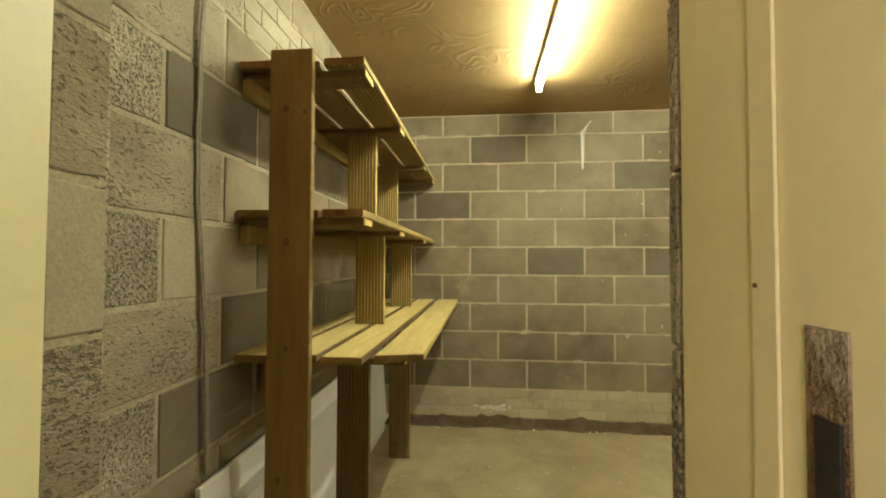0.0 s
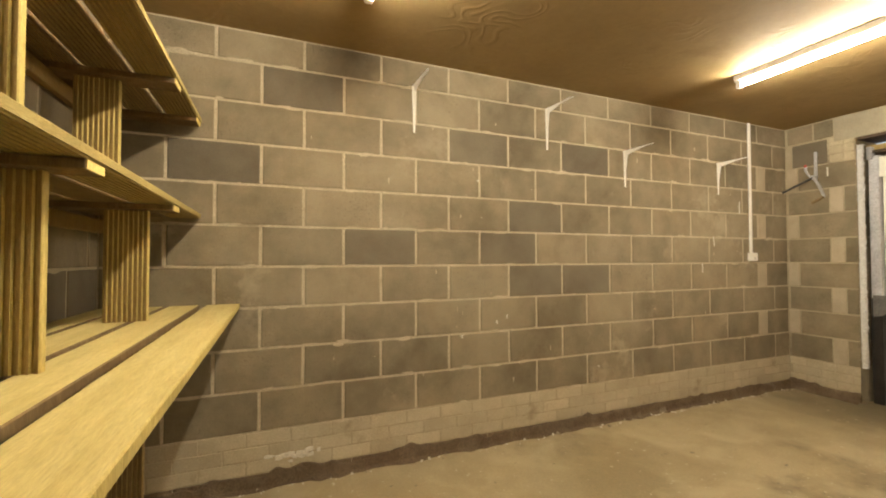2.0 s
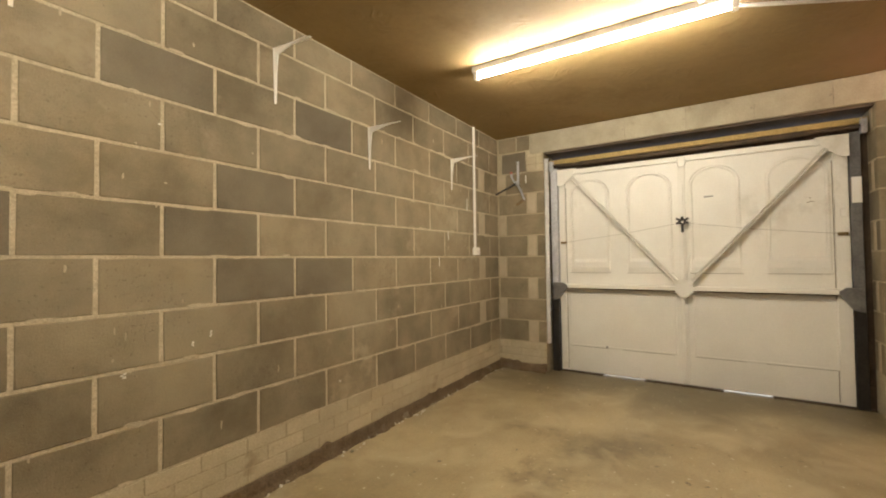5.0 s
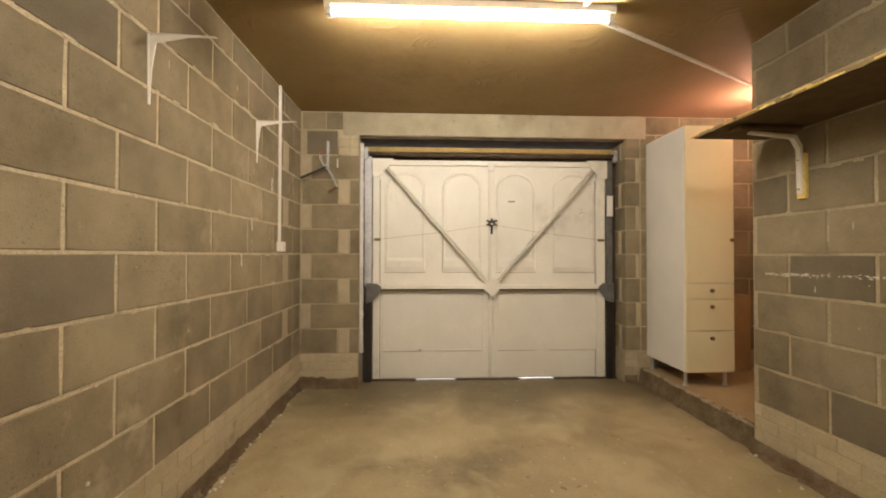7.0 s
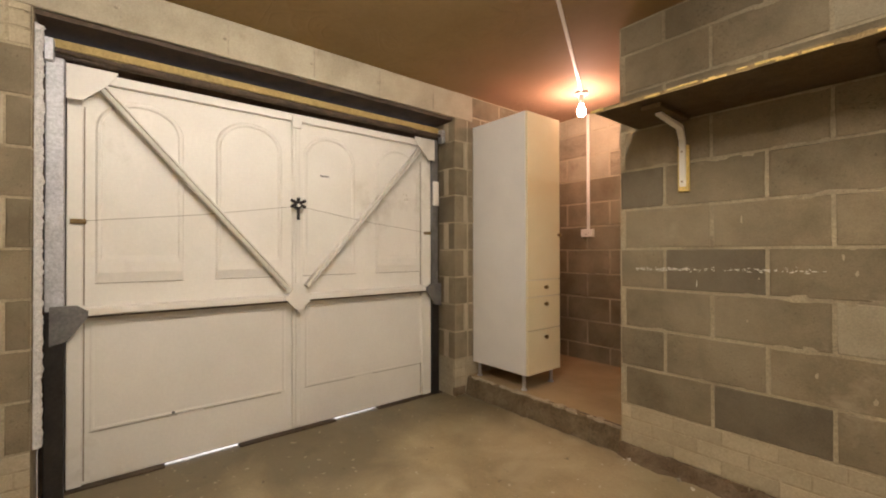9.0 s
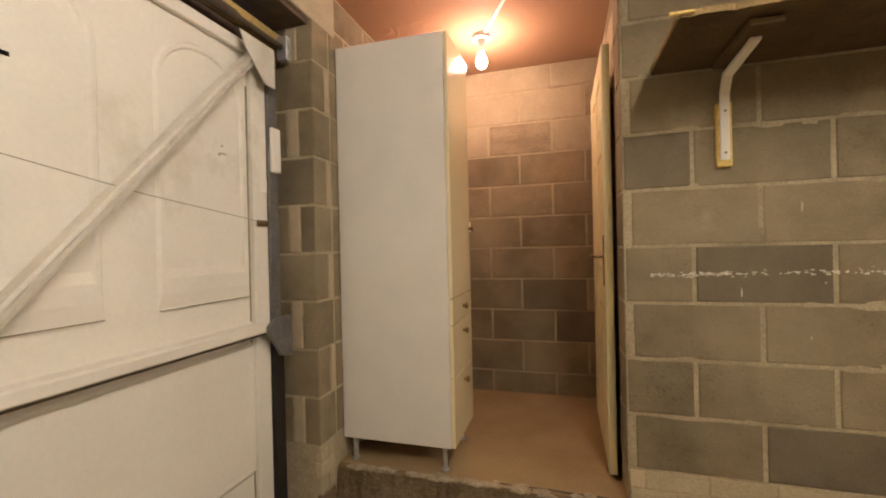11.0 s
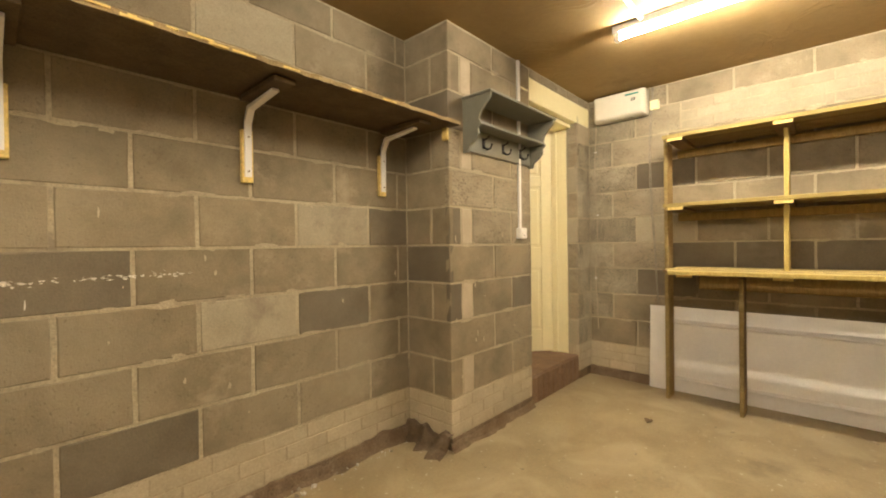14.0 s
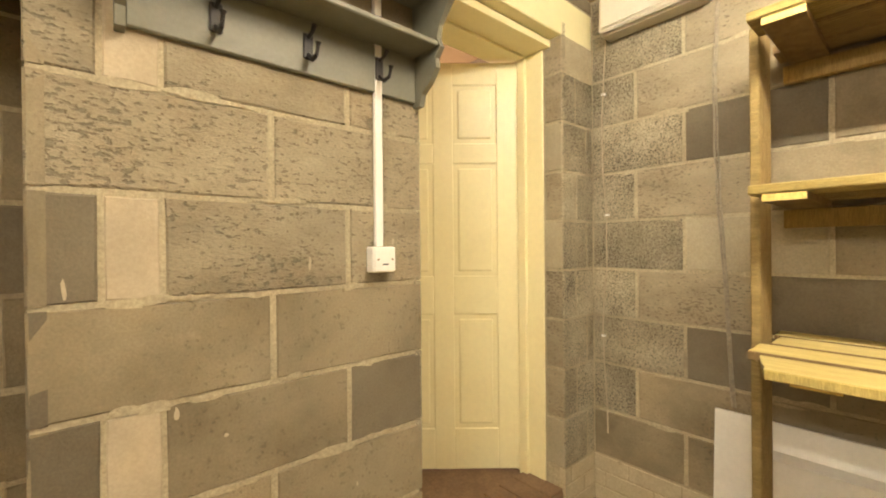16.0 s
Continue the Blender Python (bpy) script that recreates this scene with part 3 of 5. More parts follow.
# dark strips painted for the shade in grooves and at the panels' feet
for y0, y1, z in ((2.68, 2.30, 0.272), (2.17, 1.73, 0.272), (1.57, 1.20, 0.274), (1.06, 0.60, 0.274), (2.66, 2.27, 1.026), (2.11, 1.72, 1.026), (1.585, 1.20, 1.026), (1.03, 0.625, 1.026)):
    part("seam", boxes((X_LEAF + 0.0035, X_LEAF + 0.0048, y1, y0, z - 0.0035, z)), CABLE, garage_door)
# the same shade strips for the grooves beside the stiles
for y in (LY0 + 0.089, LY1 - 0.066):
    part("seam", boxes((X_LEAF + 0.0085, X_LEAF + 0.0114, y - 0.003, y + 0.003, 0.03, 0.86), (X_LEAF + 0.0085, X_LEAF + 0.0114, y - 0.003, y + 0.003, 0.915, 1.92)), CABLE, garage_door)


def channel(a, b, profile):
    """A folded steel section of (across, towards the room) pairs, drawn along the door from a to b."""
    (y0, z0), (y1, z1) = a, b
    d = Vector((y1 - y0, z1 - z0)).normalized()
    q = Vector((-d.y, d.x))
    bm = bmesh.new()
    rings = [[bm.verts.new((X_LEAF + x, y + q.x * w, z + q.y * w)) for w, x in profile] for y, z in (a, b)]
    n = len(profile)
    bm.faces.new(rings[0])
    bm.faces.new(rings[1][::-1])
    for k in range(n):
        bm.faces.new((rings[0][k], rings[0][(k + 1) % n], rings[1][(k + 1) % n], rings[1][k]))
    bmesh.ops.recalc_face_normals(bm, faces=bm.faces)
    return bm


BRACE = [(-0.018, -0.012), (-0.018, -0.060), (-0.009, -0.064), (-0.005, -0.046), (0.005, -0.046), (0.009, -0.064), (0.018, -0.060), (0.018, -0.012)]
for a, b in (((2.66, 2.05), (1.70, 0.955)), ((0.61, 2.05), (1.575, 0.955))):
    part("brace", channel(a, b, BRACE), BRACE_WHITE, garage_door, "greyish white folded steel brace")
# dark strip in place of the shadow that the middle rail casts below itself
part("rail_gap", boxes((X_LEAF - 0.050, X_LEAF + 0.0113, LY0 + 0.024, LY1 - 0.024, 0.8575, 0.8675)), SHADOW_TIMBER, garage_door, "dark strip painted for the shadow below the middle rail")
part("centre_plate", prism(bmesh.new(), [(1.545, 0.885), (1.637, 0.985), (1.73, 0.885), (1.637, 0.79)], "x", X_LEAF - 0.071, X_LEAF - 0.0655), DOOR_WHITE, garage_door, "white diamond-shaped junction plate")
for y, s in ((LY1, -1), (LY0, 1)):
    part("gusset", prism(bmesh.new(), [(y, LZ1), (y + s * 0.20, LZ1), (y + s * 0.17, 2.04), (y + s * 0.06, 1.93), (y, 1.93)], "x", X_LEAF - 0.070, X_LEAF - 0.0655), DOOR_WHITE, garage_door)
bm = bmesh.new()
rod(bm, [(X_LEAF - 0.045, 1.637, 1.49), (X_LEAF - 0.022, 1.637, 1.49)], 0.028, 12)
box(bm, X_LEAF - 0.055, X_LEAF - 0.046, 1.627, 1.648, 1.395, 1.54, 0.003)
for a in (25, -25):
    box(bm, -0.004, 0.004, -0.055, 0.055, -0.010, 0.010, 0.003, m=Matrix.Translation((X_LEAF - 0.051, 1.637, 1.50)) @ Matrix.Rotation(radians(a), 4, "X"))
part("lock_handle", bm, IRON, garage_door, "black cast lock handle")
part("lock_boss", rod(bmesh.new(), [(X_LEAF - 0.060, 1.637, 1.49), (X_LEAF - 0.0555, 1.637, 1.49)], 0.011, 12), WHITE, garage_door)
for y in (LY1 - 0.075, LY0 + 0.012):
    part("latch", boxes((X_LEAF - 0.032, X_LEAF - 0.0165, y, y + 0.062, 1.325, 1.35), bevel=0.002), BRASS, garage_door)
for y in (LY1 - 0.05, LY0 + 0.05):
    mid = (y + 1.637) / 2
    part("latch_cable", rod(bmesh.new(), [(X_LEAF - 0.045, y, 1.338), (X_LEAF - 0.043, mid, 1.40), (X_LEAF - 0.046, 1.637, 1.485)], 0.0015, 5), CABLE, garage_door)
part("keep_plate", boxes((X_LEAF - 0.026, X_LEAF - 0.0165, LY0 + 0.01, LY0 + 0.055, 1.47, 1.53), bevel=0.003), WHITE, garage_door)
part("rust_mark", boxes((X_LEAF + 0.0095, X_LEAF + 0.0118, 0.722, 0.752, 1.603, 1.609), (X_LEAF + 0.0095, X_LEAF + 0.0118, 0.754, 0.766, 1.596, 1.606), (X_LEAF + 0.0095, X_LEAF + 0.0118, 0.742, 0.752, 1.632, 1.640), (X_LEAF + 0.0095, X_LEAF + 0.0118, 0.768, 0.776, 1.640, 1.645)), BRASS, garage_door, "small rusty fixing mark")
part("drain_hole", rod(bmesh.new(), [(X_LEAF + 0.0030, 2.32, 0.285), (X_LEAF + 0.0045, 2.32, 0.285)], 0.008, 8), IRON, garage_door)
part("maker_plate", boxes((X_LEAF + 0.0095, X_LEAF + 0.0112, 1.40, 1.465, 1.705, 1.717)), LABEL_DARK, garage_door)
part("top_clip", boxes((X_LEAF - 0.030, X_LEAF - 0.0145, 1.605, 1.67, 2.0, 2.095), bevel=0.006), DOOR_WHITE, garage_door)
for y0, y1 in ((LY1 - 0.085, LY1 + 0.055), (LY0 + 0.085, LY0 - 0.055)):
    part("arm_bracket", prism(bmesh.new(), [(y0, 0.895), (y0 + 0.3 * (y1 - y0), 0.925), (y1, 0.925), (y1, 0.74), (y0 + 0.55 * (y1 - y0), 0.755), (y0, 0.865)], "x", X_LEAF - 0.085, X_LEAF - 0.0640), DARK_STEEL, garage_door, "dull grey lifting-arm bracket")

door_frame = thing("garage_door_frame", "steel tracks and dark timber frame of the garage door", "door frame")
# track tones hold the light: north one coloured as lit, south one as shaded
for y0, y1, x0, x1, mat in ((2.774, 2.842, X_LEAF - 0.06, X_LEAF + 0.02, TRACK_GREY), (0.450, 0.516, X_LEAF - 0.022, X_LEAF + 0.030, DARK_STEEL)):
    part("track", boxes((x0, x1, y0, y1, 0.90, 2.12), bevel=0.004), mat, door_frame, "grey steel track")
    part("lifting_arm", boxes((x0 - 0.008, x1 - 0.02, y0 - 0.002, y1 + 0.002, 0.0, 0.895), bevel=0.004), IRON, door_frame, "black lower guide")
part("limit_box", boxes((X_LEAF - 0.040, X_LEAF - 0.0225, 0.452, 0.510, 1.57, 1.77), bevel=0.004), WHITE, door_frame, "small white box on the track")
part("timber_head", boxes((X_LEAF - 0.03, X_LEAF + 0.09, Y_OPEN_S, Y_OPEN_N, 2.176, 2.220), bevel=0.004), TIMBER, door_frame, "yellow pine head rail")
bm = rod(bmesh.new(), [(X_LEAF - 0.055, y, z) for y, z in ((Y_OPEN_S + 0.03, 2.150), (0.70, 2.148), (0.74, 2.148), (1.5, 2.140), (2.52, 2.146), (2.56, 2.147), (Y_OPEN_N - 0.05, 2.156))], [0.013, 0.013, 0.021, 0.020, 0.021, 0.013, 0.013], 14)
part("spring_bar", bm, SHADOW_TIMBER, door_frame, "dark spring bar")
for y in (Y_OPEN_S + 0.02, Y_OPEN_N - 0.06):
    part("spring_bracket", boxes((X_LEAF - 0.085, X_LEAF - 0.03, y, y + 0.035, 2.09, 2.20), bevel=0.004), STEEL, door_frame)
# the shade under the head is put in as a near-black surface
part("head_soffit", boxes((X_EAST + 0.021, 4.99, Y_OPEN_S + 0.002, Y_OPEN_N - 0.002, 2.262, 2.286)), SHADOW_TIMBER, door_frame, "underside of the head, painted dark for its shade")
part("threshold", boxes((X_LEAF - 0.03, X_LEAF + 0.04, Y_OPEN_S + 0.01, 1.02, 0.0, 0.009), (X_LEAF - 0.03, X_LEAF + 0.04, 1.36, 1.98, 0.0, 0.009), (X_LEAF - 0.03, X_LEAF + 0.04, 2.36, Y_OPEN_N - 0.01, 0.0, 0.009), bevel=0.002), SHADOW_TIMBER, door_frame)
# strips added behind the leaf to keep daylight out at top and sides
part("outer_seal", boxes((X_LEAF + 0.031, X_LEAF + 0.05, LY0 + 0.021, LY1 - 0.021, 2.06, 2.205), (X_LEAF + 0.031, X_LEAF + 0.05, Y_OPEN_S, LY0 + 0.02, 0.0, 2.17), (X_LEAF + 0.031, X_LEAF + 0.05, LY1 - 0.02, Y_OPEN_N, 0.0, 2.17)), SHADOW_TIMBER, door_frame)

# crinkled foil stuffed between the reveal and the track
bm = bmesh.new()
rng = random.Random(2)
rows = []
for k in range(141):
    bulge = 0.005 * noise.noise(Vector((k * 0.21, 0, 3)))
    rows.append([bm.verts.new((X_EAST + dx + rng.uniform(-0.004, 0.004), Y_OPEN_N - 0.003 - max(0.0, dy + (rng.uniform(-0.004, 0.004) + bulge if dy else 0.0)), 0.30 + 0.0137 * k))
                 for dx, dy in ((0.004, 0.0), (0.018, 0.006), (0.024, 0.014), (0.030, 0.024), (0.055, 0.027))])
for a, b in zip(rows, rows[1:]):
    for i in range(4):
        bm.faces.new((a[i], a[i + 1], b[i + 1], b[i]))
part("foil_strip", bm, FOIL, door_frame, "crinkled silver insulation foil")

garage_lintel = structure("garage_lintel", boxes((X_EAST - 0.003, X_EAST + 0.0195, 0.20, 3.02, Z_OPEN + 0.004, CEILING - 0.004), bevel=0.004), CONCRETE, "cast concrete lintel over the garage door", "lintel")
for y in (0.62, 1.10, 1.58, 2.08, 2.56):
    bm = boxes((X_EAST - 0.006, X_EAST - 0.0035, y, y + 0.005, Z_OPEN + 0.02, CEILING - 0.03))
    rod(bm, [(X_EAST - 0.010, y + 0.02, 2.385), (X_EAST - 0.0035, y + 0.02, 2.385)], 0.009, 8)
    part("formwork_mark", bm, STEP_EDGE, garage_lintel)


# ---- lamps ----
def tube_lamp(x, y0, y1, label):
    t = thing("fluorescent_lamp", label, "ceiling lamp", "tube lamps")
    bm = bmesh.new()
    prism(bm, [(x - 0.027, CEILING), (x + 0.027, CEILING), (x + 0.025, CEILING - 0.036), (x + 0.016, CEILING - 0.042), (x - 0.016, CEILING - 0.042), (x - 0.025, CEILING - 0.036)], "y", y0 - 0.035, y1 + 0.035)
    part("body", bm, WHITE, t)
    for y in (y0 - 0.012, y1 + 0.012):
        part("tube_holder", boxes((x - 0.020, x + 0.020, y - 0.016, y + 0.016, CEILING - 0.088, CEILING - 0.0425), bevel=0.005), WHITE, t)
    part("tube", rod(bmesh.new(), [(x, y0 + 0.005, CEILING - 0.066), (x, y1 - 0.005, CEILING - 0.066)], 0.0132, 16), TUBE, t, "lit fluorescent tube", smooth=True)
    return t


tube_lamp(2.985, 1.315, 2.755, "white batten lamp with a lit fluorescent tube, near the garage door")
tube_lamp(0.412, 1.315, 2.755, "white batten lamp with a lit fluorescent tube, near the shelving")

bulb_lamp = thing("bare_bulb_lamp", "bare lit bulb in a batten holder on the alcove ceiling", "ceiling lamp")
BX, BY = 4.02, -0.43
part("rose", rod(bmesh.new(), [(BX, BY, CEILING - 0.0004), (BX, BY, CEILING - 0.022), (BX, BY, CEILING - 0.026)], [0.055, 0.052, 0.03], 20), WHITE, bulb_lamp, smooth=False)
part("lamp_holder", rod(bmesh.new(), [(BX, BY, CEILING - 0.0262), (BX, BY, CEILING - 0.05), (BX, BY, CEILING - 0.105)], [0.026, 0.022, 0.019], 16), WHITE, bulb_lamp)
part("bulb", rod(bmesh.new(), [(BX, BY, CEILING - z) for z in (0.1055, 0.12, 0.145, 0.175, 0.195, 0.202)], [0.015, 0.019, 0.031, 0.033, 0.02, 0.004], 16), BULB, bulb_lamp, "glowing bulb", smooth=True)

trunking = thing("cable_trunking", "thin white plastic trunking across the ceiling to the bulb", "trunking")
a, b = Vector((3.10, 1.31, 0)), Vector((BX - 0.03, BY + 0.05, 0))
d = (b - a).normalized()
q = Vector((-d.y, d.x, 0)) * 0.009
bm = bmesh.new()
prism(bm, [tuple((a + q).xy), tuple((b + q).xy), tuple((b - q).xy), tuple((a - q).xy)], "z", CEILING - 0.014, CEILING - 0.0002)
part("channel", bm, WHITE, trunking)
conduit = thing("ceiling_conduit", "white plastic conduit across the ceiling between the two lamps", "conduit")
part("channel", boxes((0.441, 2.956, 1.434, 1.458, CEILING - 0.018, CEILING - 0.0002), bevel=0.003), WHITE, conduit)
for x in (1.05, 1.75, 2.45):
    part("joint_cover", boxes((x, x + 0.05, 1.432, 1.460, CEILING - 0.0205, CEILING - 0.0002), bevel=0.002), WHITE, conduit)


# ---- conduits and sockets ----
def conduit_box(label, m, drop, w=0.075, h=0.075):
    """Box with its back at the origin, facing -y; a conduit rises from it."""
    t = thing("socket_box", label, "electrical box", "boxes on conduits", at=m)
    part("box", boxes((-w / 2, w / 2, -0.040, 0.0, -h / 2, h / 2), bevel=0.004), WHITE, t)
    part("face_plate", boxes((-w / 2 + 0.003, w / 2 - 0.003, -0.046, -0.0405, -h / 2 + 0.003, h / 2 - 0.003), bevel=0.002), WHITE, t)
    for dx in (-0.024, 0.024):
        part("screw", rod(bmesh.new(), [(dx, -0.0475, 0.0), (dx, -0.0462, 0.0)], 0.003, 8), BRASS, t)
    part("slot", boxes((-0.010, 0.010, -0.0472, -0.0462, -0.016, -0.012)), LABEL_DARK, t)
    part("conduit", boxes((-0.0125, 0.0125, -0.018, 0.0, h / 2 + 0.0005, drop), bevel=0.003), WHITE, t)
    return t


conduit_box("white socket box below a white conduit on the block wall", pose(4.095, Y_NORTH, 1.255), 1.242)
conduit_box("white fused outlet below a white conduit on the pier", pose(0.456, Y_PIER, 1.275, 0, 0, 180), 1.222)
conduit_box("white socket box below a white conduit in the alcove", pose(4.29, Y_BACK, 1.36, 0, 0, 180), 1.137, w=0.12)

cable = thing("loose_cable", "thin white cable clipped down the wall corner", "cable")
rng = random.Random(8)
pts = [(X_WEST + 0.010 + rng.uniform(-0.003, 0.004), 0.685 + 0.012 * math.sin(k * 0.8) + rng.uniform(-0.004, 0.004), CEILING - 0.01 - k * 0.115) for k in range(19)]
part("sheath", rod(bmesh.new(), pts, 0.0034, 8), PATCH, cable)
for k in (4, 9, 14):
    part("cable_clip", boxes((X_WEST, X_WEST + 0.014, pts[k][1] - 0.009, pts[k][1] + 0.009, pts[k][2] - 0.005, pts[k][2] + 0.005), bevel=0.002), WHITE, cable)

cable = thing("loose_cable", "grey-brown twin cable hanging slack down the block wall", "cable")
pts = [(X_WEST + 0.012 + 0.006 * math.sin(k * 0.5), 1.172 - 0.03 * math.sin(k * 0.24) + rng.uniform(-0.003, 0.003), 2.49 - k * 0.10) for k in range(19)]
part("sheath", rod(bmesh.new(), pts, 0.0045, 8), CABLE, cable)
part("sheath", rod(bmesh.new(), [(x, y + 0.0095 + 0.002 * math.sin(z * 5), z) for x, y, z in pts], 0.004, 8), CABLE, cable)

consumer_unit = thing("consumer_unit", "white plastic fuse box mounted high on the block wall", "fuse box")
part("body", boxes((X_WEST, X_WEST + 0.085, 0.71, 1.14, 2.265, 2.485), bevel=0.008), UNIT_PLASTIC, consumer_unit)
part("cover", boxes((X_WEST + 0.0855, X_WEST + 0.112, 0.714, 1.136, 2.27, 2.48), bevel=0.010), UNIT_PLASTIC, consumer_unit)
part("flap", boxes((X_WEST + 0.1125, X_WEST + 0.120, 0.73, 1.12, 2.285, 2.465), bevel=0.004), UNIT_PLASTIC, consumer_unit)
part("green_label", boxes((X_WEST + 0.1202, X_WEST + 0.1212, 0.985, 1.095, 2.437, 2.452)), LABEL_GREEN, consumer_unit)
for y in (1.035, 1.055):
    part("warning_mark", boxes((X_WEST + 0.1202, X_WEST + 0.1212, y, y + 0.012, 2.385, 2.412)), LABEL_DARK, consumer_unit)
junction = thing("junction_box", "small yellowed switch box beside the fuse box", "electrical box")
part("box", boxes((X_WEST, X_WEST + 0.045, 1.16, 1.225, 2.30, 2.375), bevel=0.004), CREAM, junction)
part("rocker", boxes((X_WEST + 0.0455, X_WEST + 0.050, 1.18, 1.205, 2.32, 2.355), bevel=0.001), CREAM, junction)


# ---- shelf brackets on the long wall ----
def wall_bracket(m, drop, arm, lean):
    t = thing("shelf_bracket", "white pressed-steel shelf bracket with no shelf on it", "shelf bracket", "empty brackets", at=m)
    bm = bmesh.new()
    prism(bm, [(-0.006, -drop), (0.006, -drop), (0.014, -0.02), (0.014, 0.0), (-0.014, 0.0), (-0.014, -0.02)], "y", -0.004, 0.0)
    part("wall_leg", bm, WHITE, t)
    bm = bmesh.new()
    prism(bm, [(-0.012, -0.0045), (0.012, -0.0045), (0.006 + lean, -arm), (-0.006 + lean, -arm)], "z", -0.003, 0.0)
    part("shelf_leg", bm, WHITE, t)
    bm = bmesh.new()
    prism(bm, [(-0.0045, -drop * 0.96), (-0.0045, -0.0035), (-arm * 0.97, -0.0035), (-arm * 0.6, -0.012), (-0.028, -0.035), (-0.012, -drop * 0.5)], "x", -0.0025, 0.0025)
    part("web", bm, WHITE, t)
    for z in (-0.03, -0.06):
        part("screw", rod(bmesh.new(), [(0.0075, -0.0065, z), (0.0075, -0.0042, z)], 0.004, 8), BRASS, t)
    return t


for x, z, dr, lean in ((0.836, 2.339, 0.298, 0.0), (1.848, 2.328, 0.300, 0.02), (2.587, 2.092, 0.288, 0.012), (3.675, 2.088, 0.280, 0.0)):
    wall_bracket(pose(x, Y_NORTH, z), dr, 0.262, lean)

# ---- folding hanger by the garage door ----
hanger = thing("bike_hanger", "steel folding wall hanger with two splayed arms", "wall hook")
HX, HY = X_EAST - 0.004, 3.145
part("wall_plate", boxes((HX - 0.008, HX, HY - 0.004, HY + 0.022, 1.975, 2.225), bevel=0.003), STEEL, hanger)
part("pivot", rod(bmesh.new(), [(HX - 0.050, HY + 0.012, 1.985), (HX - 0.0085, HY + 0.012, 1.985)], 0.021, 12), STEEL, hanger)
part("stop_lever", rod(bmesh.new(), [(HX - 0.045, HY + 0.035, 1.99), (HX - 0.055, HY + 0.062, 2.05), (HX - 0.05, HY + 0.066, 2.085)], [0.007, 0.011, 0.012], 10), STEEL, hanger)
part("lever_tip", rod(bmesh.new(), [(HX - 0.05, HY + 0.066, 2.0855), (HX - 0.048, HY + 0.067, 2.11)], [0.0125, 0.010], 10), RED_PLASTIC, hanger, "red plastic tip")
part("arm", rod(bmesh.new(), [(HX - 0.040, HY + 0.010, 1.985), (HX - 0.075, 3.095, 1.89), (HX - 0.105, 3.052, 1.800), (HX - 0.112, 3.050, 1.788)], 0.0115, 12), STEEL, hanger)
part("arm_hook", rod(bmesh.new(), [(HX - 0.112, 3.051, 1.787), (HX - 0.135, 3.075, 1.765), (HX - 0.150, 3.120, 1.735)], [0.0110, 0.0115, 0.0120], 12), WOOD_DARK, hanger, "dark brown rubber-sleeved hook")
part("arm", rod(bmesh.new(), [(HX - 0.040, HY + 0.012, 1.985), (HX - 0.08, 3.25, 1.93), (HX - 0.13, 3.362, 1.865)], 0.0105, 12), IRON, hanger)
part("spare_strap", boxes((HX - 0.003, HX, 3.062, 3.074, 1.985, 2.065)), CHALK, hanger)

# ---- long plank shelf on wood-backed brackets ----
shelf = thing("plank_shelf", "rough old board shelf with a chipped front edge", "shelf")
bm = bmesh.new()
rng = random.Random(11)
n = 70
ring = []
for i in range(n + 1):
    x = 1.18 + (3.215 - 1.18) * i / n
    w = 0.700 + 0.004 * noise.noise(Vector((x * 8, 1, 0))) - (0.008 if rng.random() < 0.12 else 0)
    zz = 1.878 + 0.004 * noise.noise(Vector((x * 1.2, 7, 0)))
    y0 = Y_SOUTH if x > X_PIER_E else Y_PIER + 0.002
    ring.append([bm.verts.new(p) for p in ((x, y0, zz), (x, w, zz), (x, w, zz + 0.020 + rng.uniform(-0.002, 0.0)), (x, y0, zz + 0.020))])
for a, b in zip(ring, ring[1:]):
    for k in range(4):
        bm.faces.new((a[k], a[(k + 1) % 4], b[(k + 1) % 4], b[k]))
bm.faces.new(ring[0])
bm.faces.new(ring[-1][::-1])
bmesh.ops.recalc_face_normals(bm, faces=bm.faces)
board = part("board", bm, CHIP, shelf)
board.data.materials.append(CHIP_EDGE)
# front and top get the lit, paler board; the underside keeps its painted shade
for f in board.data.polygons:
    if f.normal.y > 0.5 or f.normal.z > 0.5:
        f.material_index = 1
bm = bmesh.new()
for k in range(18):
    x = rng.gauss(2.62, 0.16) if k < 11 else rng.uniform(1.3, 3.1)
    z0 = 1.879 + rng.uniform(0.0, 0.010)
    box(bm, x, x + rng.uniform(0.012, 0.09), 0.690, 0.7045 + rng.uniform(0, 0.001), z0, z0 + rng.uniform(0.004, 0.008))
tagged(part("chipped_edge", bm, WOOD_RAW, shelf, "pale splintered strips along the front edge"), kind="stuff")
part("end_lip", boxes((3.2155, 3.222, Y_SOUTH + 0.03, 0.69, 1.878, 1.896)), CHIP_EDGE, shelf)
